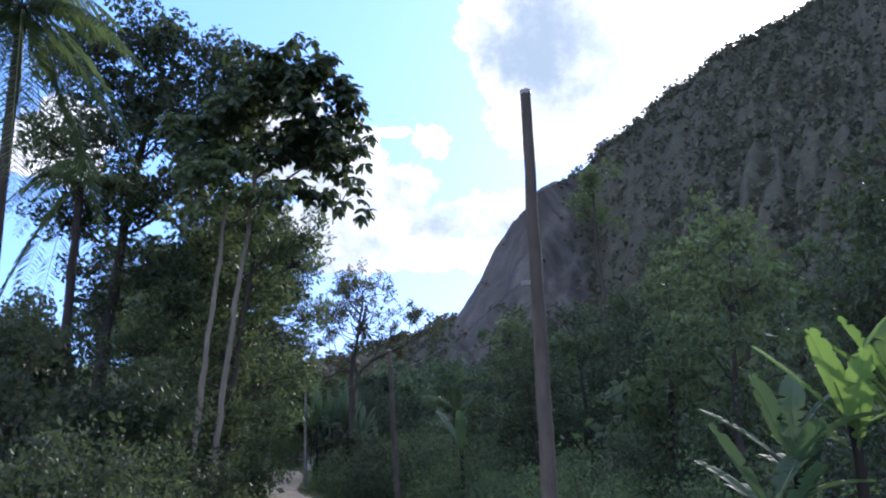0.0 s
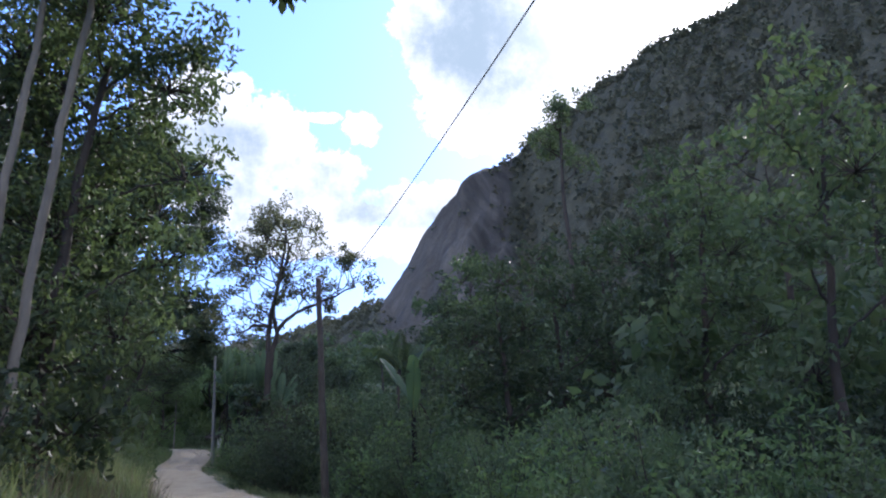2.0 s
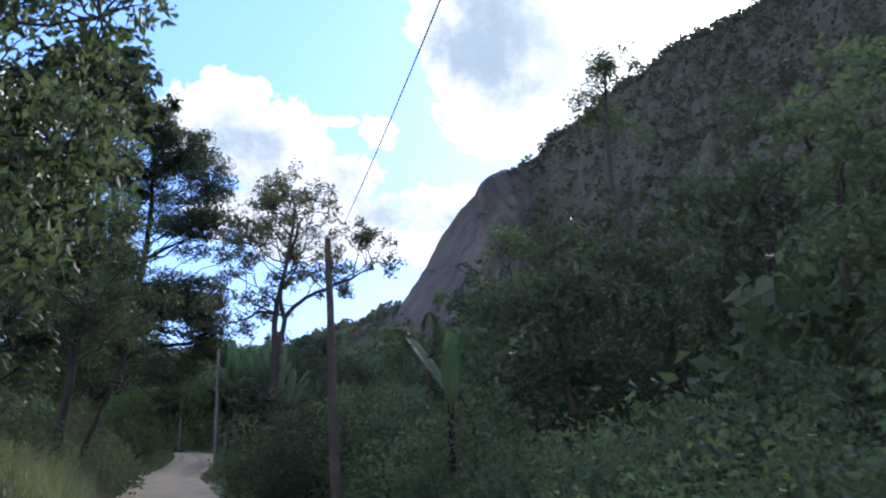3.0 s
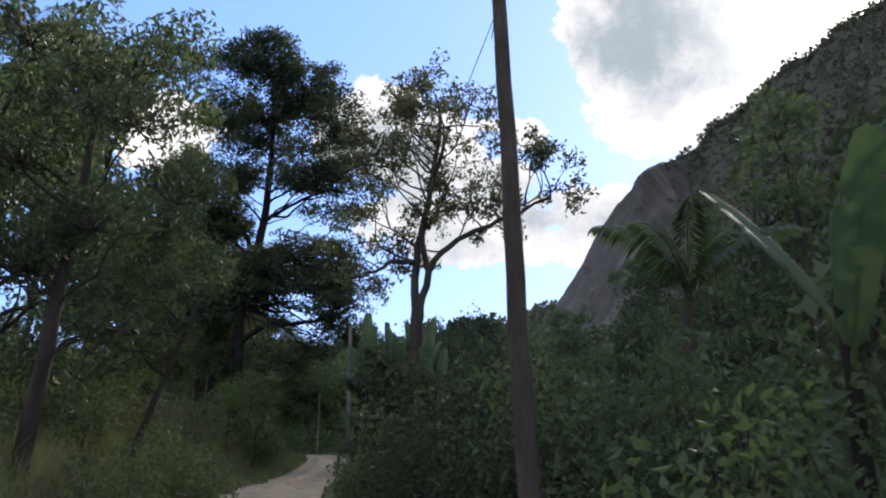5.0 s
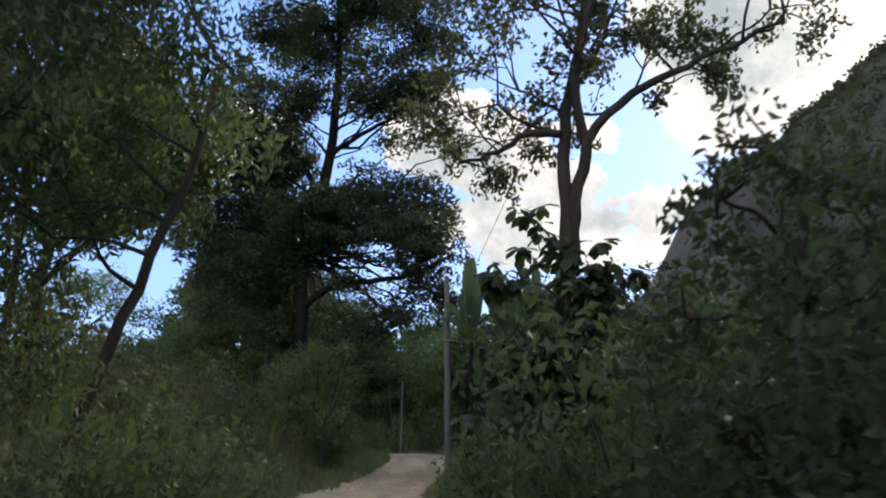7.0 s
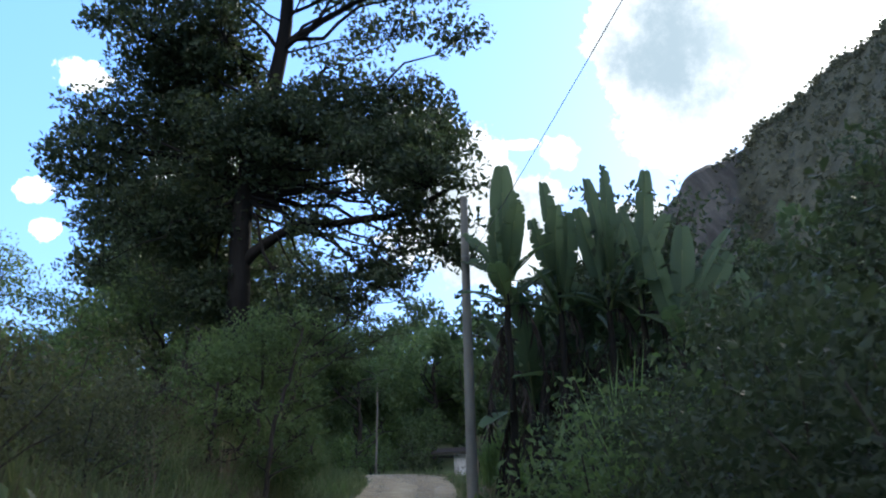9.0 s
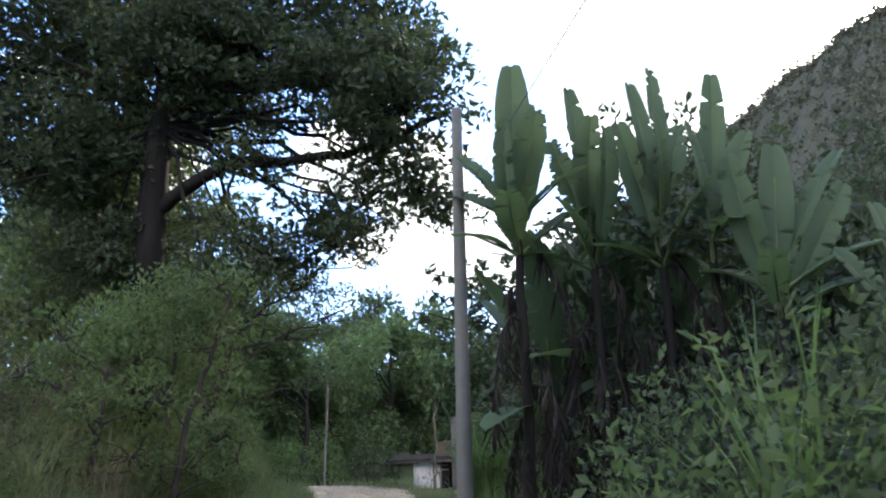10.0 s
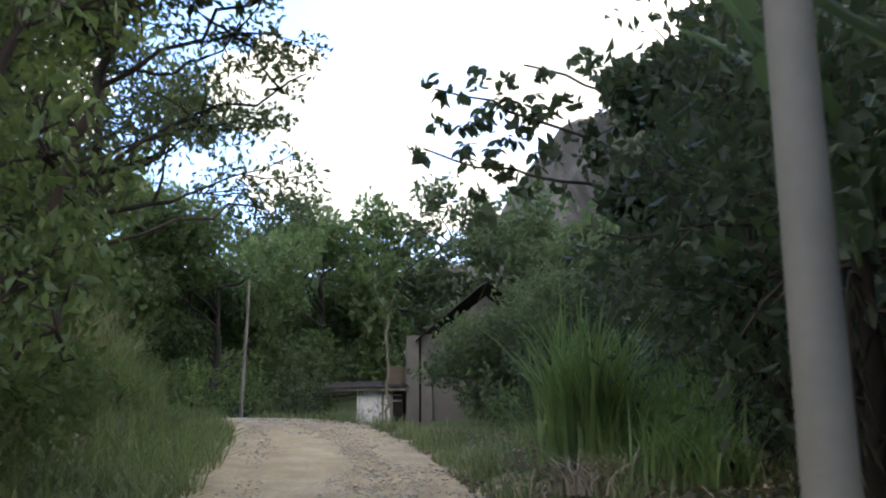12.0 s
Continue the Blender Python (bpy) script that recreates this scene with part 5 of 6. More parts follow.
for y in np.arange(73, 96, 1.5):
    for g in (-3.2, -4.4):
        k = ("fine", "lush")[rng.integers(2)]
        plant_bush(k, float(road_x(y)) + g + rng.uniform(-0.5, 0.3), y + rng.uniform(-0.5, 0.5), rng.uniform(0.3, 0.55), "low leafy plant on the grassy bank")
# past the bend
for x, y, s in ((-16.5, 106, 1.1), (-18.5, 107.5, 1.3), (-20.5, 108, 1.3), (-14.6, 107.5, 1.0), (-20, 121, 2.2), (-23, 123, 2.4), (-17.5, 122, 2.2), (-21.5, 127, 2.6), (-18.5, 126, 2.5), (-25.5, 119, 2.2), (-22.5, 107, 1.2), (-24.5, 108, 1.3), (-26.0, 99.5, 1.1), (-27.5, 97, 1.2), (-22.0, 96.5, 1.0), (-19.0, 93.5, 0.9), (-20.5, 92, 1.0),
                ) + ((-7.6, 93, 1.0), (-6.5, 96, 1.2), (-7.0, 100, 1.1), (-5.0, 98, 1.3), (-6.6, 104.2, 1.2), (-7.0, 103.6, 0.8), (-7.4, 103.4, 1.1), (-3.5, 88, 1.2), (-4.5, 90, 1.2), (-6.0, 87.5, 0.9), (-3.0, 95, 1.3), (-2.0, 85.5, 1.2)):
    k = ("mid", "fresh", "dark")[rng.integers(3)]
    plant_bush(k, x, y, s, WORDS[k])


def build_mid_woods():
    """The woods on the slope right of the road, too many to count."""
    pieces = []
    for _ in range(520):
        y = rng.uniform(14, 240)
        g = 11 + 130 * rng.random() ** 1.3
        x = float(road_x(min(y, 95))) + g
        if y > 118 and rng.random() < 0.6:
            x -= rng.uniform(10, 110)
        if y < 116 and x < float(road_x(y)) + 10:
            continue
        h = rng.uniform(4.0, 9.5) if g > 20 else rng.uniform(3.0, 5.5)
        z = float(land(x, y))
        near = g < 40 and y < 110
        wide = rng.uniform(1.4, 2.6)
        for _ in range(7):
            a = rng.uniform(0, 6.28)
            c = (x + math.cos(a) * wide * rng.random(), y + math.sin(a) * wide * rng.random(), z + h * rng.uniform(0.3, 0.95))
            pieces.append(leaf_arrays(cloud_of(c, rng.uniform(0.9, 1.6), 34 if near else 16, 0.6, 0.7), 0.46 if near else 0.92, 0.6, 0.3))
    v, f = join(pieces)
    tagged(part("hillside_woods", fast_mesh("hillside_woods", v, f), LEAF_DARK), "dark green woods on the slope beside the road", "woods", kind="stuff")


build_mid_woods()


def blade_arrays(base, height, width, lean, n_seg=2):
    """Arching blades of grass."""
    n = len(base)
    a = rng.uniform(0, 2 * np.pi, n)
    out = np.stack([np.cos(a), np.sin(a), np.zeros(n)], 1)
    side = np.stack([-np.sin(a), np.cos(a), np.zeros(n)], 1)
    rows = []
    for k in range(n_seg + 1):
        t = k / n_seg
        c = base + np.array([0, 0, 1.0]) * (height * (t - 0.35 * (lean / np.maximum(height, 1e-3)) * t * t))[:, None] + out * (lean * t * t)[:, None]
        w = (width * (1 - t) ** 0.7 * 0.5)[:, None]
        rows.append(np.stack([c - side * w, c + side * w], 1))
    v = np.stack(rows, 1).reshape(n, -1, 3)
    k = (n_seg + 1) * 2
    quads = np.array([[2 * i, 2 * i + 1, 2 * i + 3, 2 * i + 2] for i in range(n_seg)])
    f = (np.arange(n)[:, None, None] * k + quads[None]).reshape(-1, 4)
    return v.reshape(-1, 3), f


def grass_strip(name, label, count, gaps, ys, h, mat, width=0.02, lean=0.5, tufts=True, near=1.75):
    y = rng.uniform(*ys, count)
    g = rng.uniform(*gaps, count)
    if tufts:
        centres = rng.integers(0, count // 30, count)
        cy, cg = rng.uniform(*ys, count // 30 + 1), rng.uniform(*gaps, count // 30 + 1)
        y, g = cy[centres] + rng.normal(size=count) * 0.16, cg[centres] + rng.normal(size=count) * 0.16
    x = road_x(y) + g
    gap = np.where(y > 84, road_gap(x, y), g)
    ok = (np.abs(gap) > near) & (gap * g > 0)
    x, y, gap = x[ok], y[ok], gap[ok]
    z = land(x, y, gap)
    n = len(x)
    hh = h * rng.uniform(0.45, 1.3, n)
    v, f = blade_arrays(np.stack([x, y, z - 0.03], 1), hh, width * rng.uniform(0.6, 1.5, n), hh * lean * rng.uniform(0.3, 1.3, n))
    return tagged(part(name, fast_mesh(name, v, f), mat), label, "grass", kind="stuff")


grass_strip("verge_grass", "short mixed green and dry grass along the road edge", 18000, (-4.2, -1.75), (6, 101), 0.38, GRASS)
grass_strip("verge_grass", "short mixed green and dry grass along the road edge", 13000, (1.75, 4.2), (6, 101), 0.34, GRASS)
grass_strip("verge_grass", "green and straw grass spilling over the road edge", 9000, (-2.5, -1.2), (72, 103), 0.55, GRASS_VERGE, 0.03, 0.8, near=1.2)
grass_strip("verge_grass", "short olive grass under the banana plants", 3000, (1.8, 5.2), (68, 92), 0.34, GRASS_VERGE, 0.022, 0.7)
grass_strip("bank_grass", "tall arching grass covering the earth bank", 22000, (-6.0, -2.6), (16, 97), 0.95, GRASS, 0.028, 0.6)
grass_strip("dry_grass", "dry straw-coloured grass on the bank", 5000, (-5.0, -2.2), (20, 78), 0.9, LEAF_DRY, 0.02, 0.7)


STRAW = leaf_material("straw", (0.16, 0.13, 0.09), (0.40, 0.34, 0.25), (0.3, 0.25, 0.15), gloss=0.8, share=0.2)


def grass_clump(x, y, label, count, h, mat, spread, width=0.035, tufts=6, lean=(0.1, 0.65)):
    t = thing("grass_clump", (x, y, z_at(x, y) - 0.03), label, "grass clump", "tall grass clumps")
    for k in range(tufts):
        n = count // tufts
        cx, cy = rng.normal(size=2) * spread * 0.8
        base = np.stack([cx + rng.normal(size=n) * spread * 0.5, cy + rng.normal(size=n) * spread * 0.45, np.zeros(n)], 1)
        hh = h * rng.uniform(0.5, 1.15, n) * rng.uniform(0.85, 1.05)
        v, f = blade_arrays(base, hh, width * rng.uniform(0.7, 1.3, n), hh * rng.uniform(*lean, n), 5)
        tagged(part("tuft", fast_mesh("tuft", v, f), mat, t), kind="stuff")
    return t


grass_clump(-8.5, 81.6, "tall bright green clump of broad-bladed grass at the verge", 560, 1.8, GRASS_BRIGHT, 0.3, 0.05, 9, (0.08, 0.62))
grass_clump(-7.7, 81.2, "bright green clump of tall grass beside the bushes", 330, 1.3, GRASS_BRIGHT, 0.28, 0.046, 7, (0.1, 0.7))
grass_clump(-7.9, 79.9, "lower green grass clump at the verge", 260, 0.95, GRASS_BRIGHT, 0.3, 0.036, 6, (0.2, 0.9))
grass_clump(-8.75, 80.1, "dry curled straw-coloured grass clump at the verge", 170, 0.7, STRAW, 0.36, 0.025, lean=(0.7, 1.5))
grass_clump(-6.2, 68.3, "tall reed-like green grass clump among bushes", 90, 3.2, GRASS_BRIGHT, 0.22, 0.07)
grass_clump(6.9, 13.0, "tall upright green grass clump beside banana leaves", 200, 1.9, GRASS_BRIGHT, 0.38, 0.03)


for y in np.arange(75.0, 99.0, 1.35):
    g = -rng.uniform(1.75, 3.4)
    dry = rng.random() < 0.3
    grass_clump(float(road_x(y)) + g, float(y), "straw-coloured tuft of dry grass on the bank" if dry else "leafy green tuft of tall grass on the bank", 72, rng.uniform(0.45, 0.95),
                LEAF_DRY if dry else (GRASS_BRIGHT if rng.random() < 0.5 else GRASS), 0.2, 0.03, 3)
for y in np.arange(72.5, 93.0, 1.7):
    dry = rng.random() < 0.55
    grass_clump(float(road_x(y)) - rng.uniform(3.0, 5.2), float(y), "tall arching stalks of half-dry grass on the bank" if dry else "tall drooping green grass on the bank", 84, rng.uniform(1.3, 2.1),
                LEAF_DRY if dry else GRASS, 0.24, 0.022, 4, (0.3, 1.1))
for y in np.arange(79.0, 97.0, 2.1):
    grass_clump(float(road_x(y)) + rng.uniform(1.9, 2.7), float(y), "low green grass tuft at the road edge", 66, rng.uniform(0.3, 0.6), GRASS, 0.2, 0.025, 3)


# ---------------------------------------------------------------- banana plants and palms


def big_leaf(length, width, arch, tear, seg=30):
    """One banana blade along +x, bent by its own weight, torn along its edge; returns verts and quads."""
    t = np.linspace(0, 1, seg)
    xs = length * (t - 0.12 * arch * t * t)
    zs = -length * arch * 0.45 * t * t
    w = width * 0.5 * np.sin(np.pi * np.clip(t * 0.87 + 0.06, 0, 1)) ** 0.5
    w[-1] *= 0.35
    v, f = [], []
    for side in (-1, 1):
        o = len(v)
        ww = w * (1 - 0.5 * tear * rng.random(seg) ** 3) * np.where(rng.random(seg) < tear * 0.4, rng.uniform(0.25, 0.7, seg), 1.0)
        for i in range(seg):
            v.append((xs[i], 0, zs[i]))
            v.append((xs[i], side * ww[i] * 0.55, zs[i] + ww[i] * 0.30))
            v.append((xs[i] + 0.03, side * ww[i], zs[i] + ww[i] * 0.22))
        for i in range(seg - 1):
            a = o + 3 * i
            f += [(a, a + 1, a + 4, a + 3), (a + 1, a + 2, a + 5, a + 4)]
    return np.array(v), np.array(f)


def withered_leaf(length):
    """A dead banana leaf: a midrib that bends over and hangs, with shredded strips along it."""
    s = np.linspace(0, 1, 16)
    reach = length * 0.28
    spine = np.stack([reach * np.sin(np.minimum(s * 2.2, 1.57)), 0.03 * np.sin(s * 7 + rng.uniform(0, 6)), -length * np.clip(s - 0.18, 0, 1) + 0.12 * np.sin(np.minimum(s * 4, 3.1))], 1)
    vv, ff = [], []
    for i in range(3, 16):
        for side in (-1, 1):
            for _ in range(2):
                p = spine[i] - (spine[i] - spine[i - 1]) * rng.random()
                w, ll = rng.uniform(0.008, 0.022), rng.uniform(0.25, 0.65) * length * 0.34
                out = np.array([rng.uniform(-0.3, 0.3), side * rng.uniform(0.1, 0.5), -1.0]) * ll
                tw = np.array([rng.uniform(-1, 1), rng.uniform(-1, 1), 0.15]) * w
                o = len(vv)
                vv += [p - tw, p + tw, p + out * 0.55 + tw * 1.2 + (0, side * 0.03, 0), p + out * 0.55 - tw, p + out - tw * 0.3, p + out + tw * 0.3]
                ff += [(o, o + 1, o + 2, o + 3), (o + 3, o + 2, o + 5, o + 4)]
    return fast_mesh("dry_leaf", *join([tube(spine, np.linspace(0.022, 0.006, 16), 4), (np.array(vv), np.array(ff))]))


def banana(x, y, h, blades, label, tear=0.3, size=2.3, dry=3, upright=0.75, mat=LEAF_BANANA, low=0, broad=0.25):
    t = thing("banana_plant", (x, y, z_at(x, y) - 0.05), label, "banana plant", "banana plants")
    (v, f), line = limb([(0, 0, 0), (0.05, 0.02, h * 0.5), (0.0, 0.05, h)], 0.105, 0.06, 10, 9, 0.01)
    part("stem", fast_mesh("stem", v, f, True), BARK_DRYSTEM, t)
    for k in range(blades + low):
        under = k >= blades
        v, f = big_leaf(size * rng.uniform(0.75, 1.1), size * broad, (rng.uniform(0.05, 0.35) if k % 3 else rng.uniform(0.4, 0.9)) if not under else rng.uniform(0.8, 1.3), tear if not under else 0.16)
        up = min(0.995, rng.uniform(upright - 0.25, upright + 0.05)) if not under else rng.uniform(0.4, 0.95)
        ang = math.degrees(math.asin(np.clip(up, -1, 1)))
        v = v + np.array([0.25, 0, 0])
        stalk, q = tube([(0, 0, 0), (0.25, 0, 0), (size * 0.5, 0, -0.01 * size)], [0.03, 0.025, 0.012], 5)
        b = part("leaf", fast_mesh("leaf", v, f, True), mat, t)
        part("stalk", fast_mesh("stalk", stalk, q, True), LEAF_STALK, b)
        b.matrix_basis = pose(*line[-1 - (k % 3) if not under else -2 - (k % 5)], 0, -ang, k * 137.5 + rng.uniform(-20, 20))
    for k in range(dry):
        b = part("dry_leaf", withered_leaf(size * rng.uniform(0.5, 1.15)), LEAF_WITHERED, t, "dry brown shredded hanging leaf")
        b.matrix_basis = pose(*line[-2 - (k % 7)], 0, 0, k * 101 + rng.uniform(-25, 25))
    return t


LEAF_STALK = leaf_material("leaf_stalk", (0.06, 0.085, 0.03), (0.12, 0.16, 0.06), (0.15, 0.2, 0.06), gloss=0.5, share=0.15)
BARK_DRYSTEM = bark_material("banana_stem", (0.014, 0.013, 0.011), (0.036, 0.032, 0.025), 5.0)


def banana_stand(x, y, crown, tips, label, young=4, dry=9, reach=1.1):
    """A tall banana plant: its crown's height and where its main leaves end (x, y, z, width, torn)."""
    ground = float(z_at(x, y)) - 0.05
    t = thing("banana_plant", (x, y, ground), label, "banana plant", "banana plants")
    h = crown - ground
    (v, f), line = limb([(0, 0, 0), (0.06, 0.02, h * 0.5), (0.0, 0.0, h)], 0.095, 0.06, 12, 9, 0.01)
    part("stem", fast_mesh("stem", v, f, True), BARK_DRYSTEM, t)
    ends = [(np.array([a - x, b - y, c - ground]), w, r) for a, b, c, w, r in tips]
    for k in range(young):
        a = k * 2.4 + rng.uniform(-0.5, 0.5)
        ends.append((line[-1] + np.array([math.cos(a) * reach, math.sin(a) * reach, rng.uniform(-0.3, 0.9)]), rng.uniform(0.36, 0.48), 0.5))
    for k, (end, w, torn) in enumerate(ends):
        root = line[-1 - k % 2]
        d = end - root
        length = float(np.linalg.norm(d))
        lean = math.hypot(d[0], d[1]) / length
        arch = 0.12 + 0.55 * lean
        along = d / length + np.array([0, 0, 0.2 * arch])
        face = np.array([rng.uniform(-1.6, 1.6), -1.0, 0.25]) * (1 - min(0.9, lean)) + np.array([0, -0.35, 1.4]) * lean
        stem_len = length * 0.2
        v, f = big_leaf(length - stem_len, w, arch, torn * 0.55, 54)
        v = v + np.array([stem_len, 0, 0])
        stalk, q = tube([(0, 0, 0), (stem_len, 0, 0), (length * 0.75, 0, -0.2 * arch * length * 0.75)], [0.035, 0.028, 0.01], 6)
        b = part("leaf", fast_mesh("leaf", v, f, True), LEAF_BANANA, t)
        part("stalk", fast_mesh("stalk", stalk, q, True), LEAF_STALK, b)
        ax = Vector(along).normalized()
        up = (Vector(face) - ax * ax.dot(Vector(face))).normalized()
        b.matrix_basis = Matrix.Translation(root) @ Matrix((ax, up.cross(ax), up)).transposed().to_4x4()
    for k in range(dry):
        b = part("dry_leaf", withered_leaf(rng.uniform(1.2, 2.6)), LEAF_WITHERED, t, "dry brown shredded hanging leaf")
        b.matrix_basis = pose(*line[-2 - (k % 7)], 0, 0, k * 101 + rng.uniform(-25, 25))
    return t


TALL = "tall banana plant with torn upright green leaves"
banana_stand(-7.95, 74.4, 8.3, [(-7.95, 74.5, 11.05, 0.56, 0.12), (-7.68, 74.7, 10.55, 0.5, 0.25), (-8.75, 74.2, 9.5, 0.42, 0.6), (-8.3, 73.6, 9.7, 0.45, 0.5), (-7.6, 73.7, 9.9, 0.5, 0.3)], TALL, 7, 13)
banana_stand(-6.85, 74.6, 8.1, [(-7.0, 74.5, 10.6, 0.46, 0.35), (-6.62, 74.9, 10.1, 0.5, 0.8), (-7.45, 74.8, 9.9, 0.4, 0.7), (-6.4, 74.0, 9.7, 0.5, 0.3), (-6.95, 73.8, 9.8, 0.5, 0.2)], TALL, 7, 13)
banana_stand(-5.85, 74.6, 8.1, [(-6.05, 74.4, 10.6, 0.5, 0.1), (-5.6, 74.8, 11.05, 0.46, 0.5), (-5.3, 75.0, 10.2, 0.42, 0.6), (-6.4, 74.2, 9.9, 0.45, 0.4), (-5.7, 73.8, 9.8, 0.5, 0.2)], TALL, 7, 13)
banana_stand(-5.2, 74.2, 7.9, [(-4.85, 74.4, 10.75, 0.4, 0.15), (-5.1, 74.6, 10.0, 0.4, 0.4), (-4.6, 74.0, 9.6, 0.44, 0.3), (-5.35, 73.6, 9.6, 0.5, 0.2)], TALL, 3, 8)
ARCHING = "banana plant with long arching torn leaves"
banana_stand(-4.6, 73.4, 6.9, [(-3.55, 73.6, 9.2, 0.42, 0.4), (-3.4, 73.2, 8.5, 0.42, 0.5), (-4.3, 73.6, 9.2, 0.5, 0.15), (-5.2, 73.2, 8.9, 0.46, 0.3), (-3.0, 72.8, 7.7, 0.4, 0.5)], ARCHING, 4, 4)
banana_stand(-3.2, 72.2, 5.7, [(-1.9, 72.2, 7.9, 0.42, 0.4), (-2.2, 71.6, 7.1, 0.42, 0.5), (-3.5, 72.4, 7.9, 0.46, 0.2), (-4.2, 71.8, 7.2, 0.44, 0.4)], ARCHING, 4, 3)
for x, y, h in ((-7.5, 75.6, 3.3), (-6.4, 75.8, 3.9), (-5.5, 76.2, 3.9), (-6.9, 78.6, 2.9), (-6.4, 81.0, 2.8), (-6.0, 83.4, 3.0)):
    banana(x, y, h, 7, TALL, 0.4, 2.4, 9, 1.0, low=2, broad=0.225)
# the two right-hand plants take the leaf colour brightened as if sunlit
for x, y, h, s in ((4.7, 13.4, 1.7, 1.5), (5.3, 14.0, 2.4, 1.5), (6.0, 13.6, 3.0, 1.6), (6.9, 14.0, 3.4, 1.7)):
    banana(x, y, h, 5, "banana-like plant with backlit torn leaves beside the road", 0.35, s * 0.92, 0, 0.9, LEAF_HELICONIA_LIT if x > 5.6 else LEAF_BANANA, low=2, broad=0.3)
banana(1.5, 38.6, 3.3, 3, "banana plant rising from the bushes", 0.2, 1.8, 1, 1.04, broad=0.24)


def palm(x, y, h, fronds, size, label, hang=0.7, dead=4, girth=0.15, rise=(0.1, 1.0)):
    t = thing("palm", (x, y, z_at(x, y) - 0.05), label, "palm", "palms")
    (v, f), line = limb([(0, 0, 0), (0.1, 0, h * 0.5), (0.25, 0.05, h)], girth, girth * 0.75, 16, 9, 0.01)
    part("trunk", fast_mesh("trunk", v, f, True), BARK, t)
    for k in range(fronds + dead):
        old = k >= fronds
        n = 26
        s = np.linspace(0, 1, n)
        up = rng.uniform(*rise) if not old else rng.uniform(-0.9, -0.2)
        L = size * rng.uniform(0.85, 1.1)
        xs = L * s * math.cos(up)
        zs = L * s * math.sin(up) - hang * L * s ** 2 * (1 if not old else 0.9)
        spine = np.stack([xs, np.zeros(n), zs], 1)
        pieces = [tube(spine, np.linspace(0.025, 0.004, n), 4)]
        vv, ff = [], []
        for i in range(3, n):
            for side in (-1, 1):
                for j in (0, 0.5):
                    p0 = spine[i] - (spine[i] - spine[i - 1]) * j
                    ll = 0.62 * size / 3 * math.sin(math.pi * (0.15 + 0.8 * s[i])) ** 0.6
                    q = p0 + np.array([0.22 * ll, side * ll * 0.7, -ll * rng.uniform(0.35, 0.8)])
                    o = len(vv)
                    mid = (p0 + q) / 2 + np.array([0, 0, 0.06 * ll])
                    vv += [p0, mid + (0.028, 0, 0), q, mid - (0.028, 0, 0)]
                    ff.append((o, o + 1, o + 2, o + 3))
        pieces.append((np.array(vv), np.array(ff)))
        b = part("frond" if not old else "dead_frond", fast_mesh("frond", *pieces[1]), LEAF_DARK, t)
        part("rib", fast_mesh("rib", *pieces[0], True), LEAF_STALK, b)
        b.matrix_basis = pose(*line[-1], 0, 0, k * 137.5 + rng.uniform(-15, 15))
    return t


palm(-9.0, 20.0, 11.4, 18, 3.3, "tall palm with drooping feathery fronds", 0.85, 14)
palm(-9.6, 26.0, 9.0, 11, 3.0, "tall palm with hanging fronds behind the trees", 0.85, 5)
palm(-17.0, 58.0, 13.5, 13, 3.2, "tall feather palm rising over the trees", 0.6, 2)
palm(1.3, 45.6, 4.7, 8, 2.5, "young palm with arching fronds among bushes", 0.5, 0, 0.08, (0.75, 1.4))

# ---------------------------------------------------------------- poles and wires


def wooden_pole(x, y, h, lean, label, slim=1.0):
    t = thing("utility_pole", (x, y, z_at(x, y) - 0.1), label, "utility pole", "utility poles")
    (v, f), line = limb([(0, 0, 0), (lean * 0.5, 0, h * 0.5), (lean, 0, h)], 0.125 * slim, 0.078 * slim, 14, 12, 0.006)
    part("pole", fast_mesh("pole", v, f, True), POLE_WOOD, t)
    cap, q = tube([(lean, 0, h - 0.02), (lean, 0, h + 0.03), (lean, 0, h + 0.05)], [0.082 * slim, 0.082 * slim, 0.02], 12)
    part("cap", fast_mesh("cap", cap, q, True), METAL, t)
    if slim < 1:
        part("bracket", box_mesh("bracket", (0.14, 0.05, 0.06), 0.01, (lean - 0.11, 0, h - 2.18)), METAL, t)
    return t, Vector((x + lean, y, z_at(x, y) - 0.1 + h))


def concrete_pole(x, y, h, label):
    t = thing("utility_pole", (x, y, z_at(x, y) - 0.1), label, "utility pole", "utility poles")
    v, f = tube(bend([(0, 0, 0), (0, 0, h * 0.5), (0.0, 0, h)], 12), np.linspace(0.125, 0.08, 12), 16)
    part("pole", fast_mesh("pole", v, f, True), CONCRETE, t)
    v, f = tube([(0, 0, h - 0.001), (0, 0, h + 0.012), (0, 0, h + 0.014)], [0.08, 0.07, 0.01], 16)
    part("cap", fast_mesh("cap", v, f, True), CONCRETE, t)
    v, f = tube([(0, 0, h - 1.4), (0, 0, h - 1.36)], [0.095, 0.095], 14)
    part("band", fast_mesh("band", v, f, True), METAL, t)
    return t, Vector((x, y, z_at(x, y) - 0.1 + h))


_, top_a = wooden_pole(1.25, 10.0, 6.15, 0.03, "slim weathered round wooden utility pole at the roadside", 0.74)
_, top_b = wooden_pole(-1.02, 40.4, 8.06 - z_at(-1.02, 40.4), -0.24, "leaning weathered wooden utility pole by the hedge")
concrete_pole(-8.83, 75.0, 7.2, "grey round concrete utility pole at the verge")


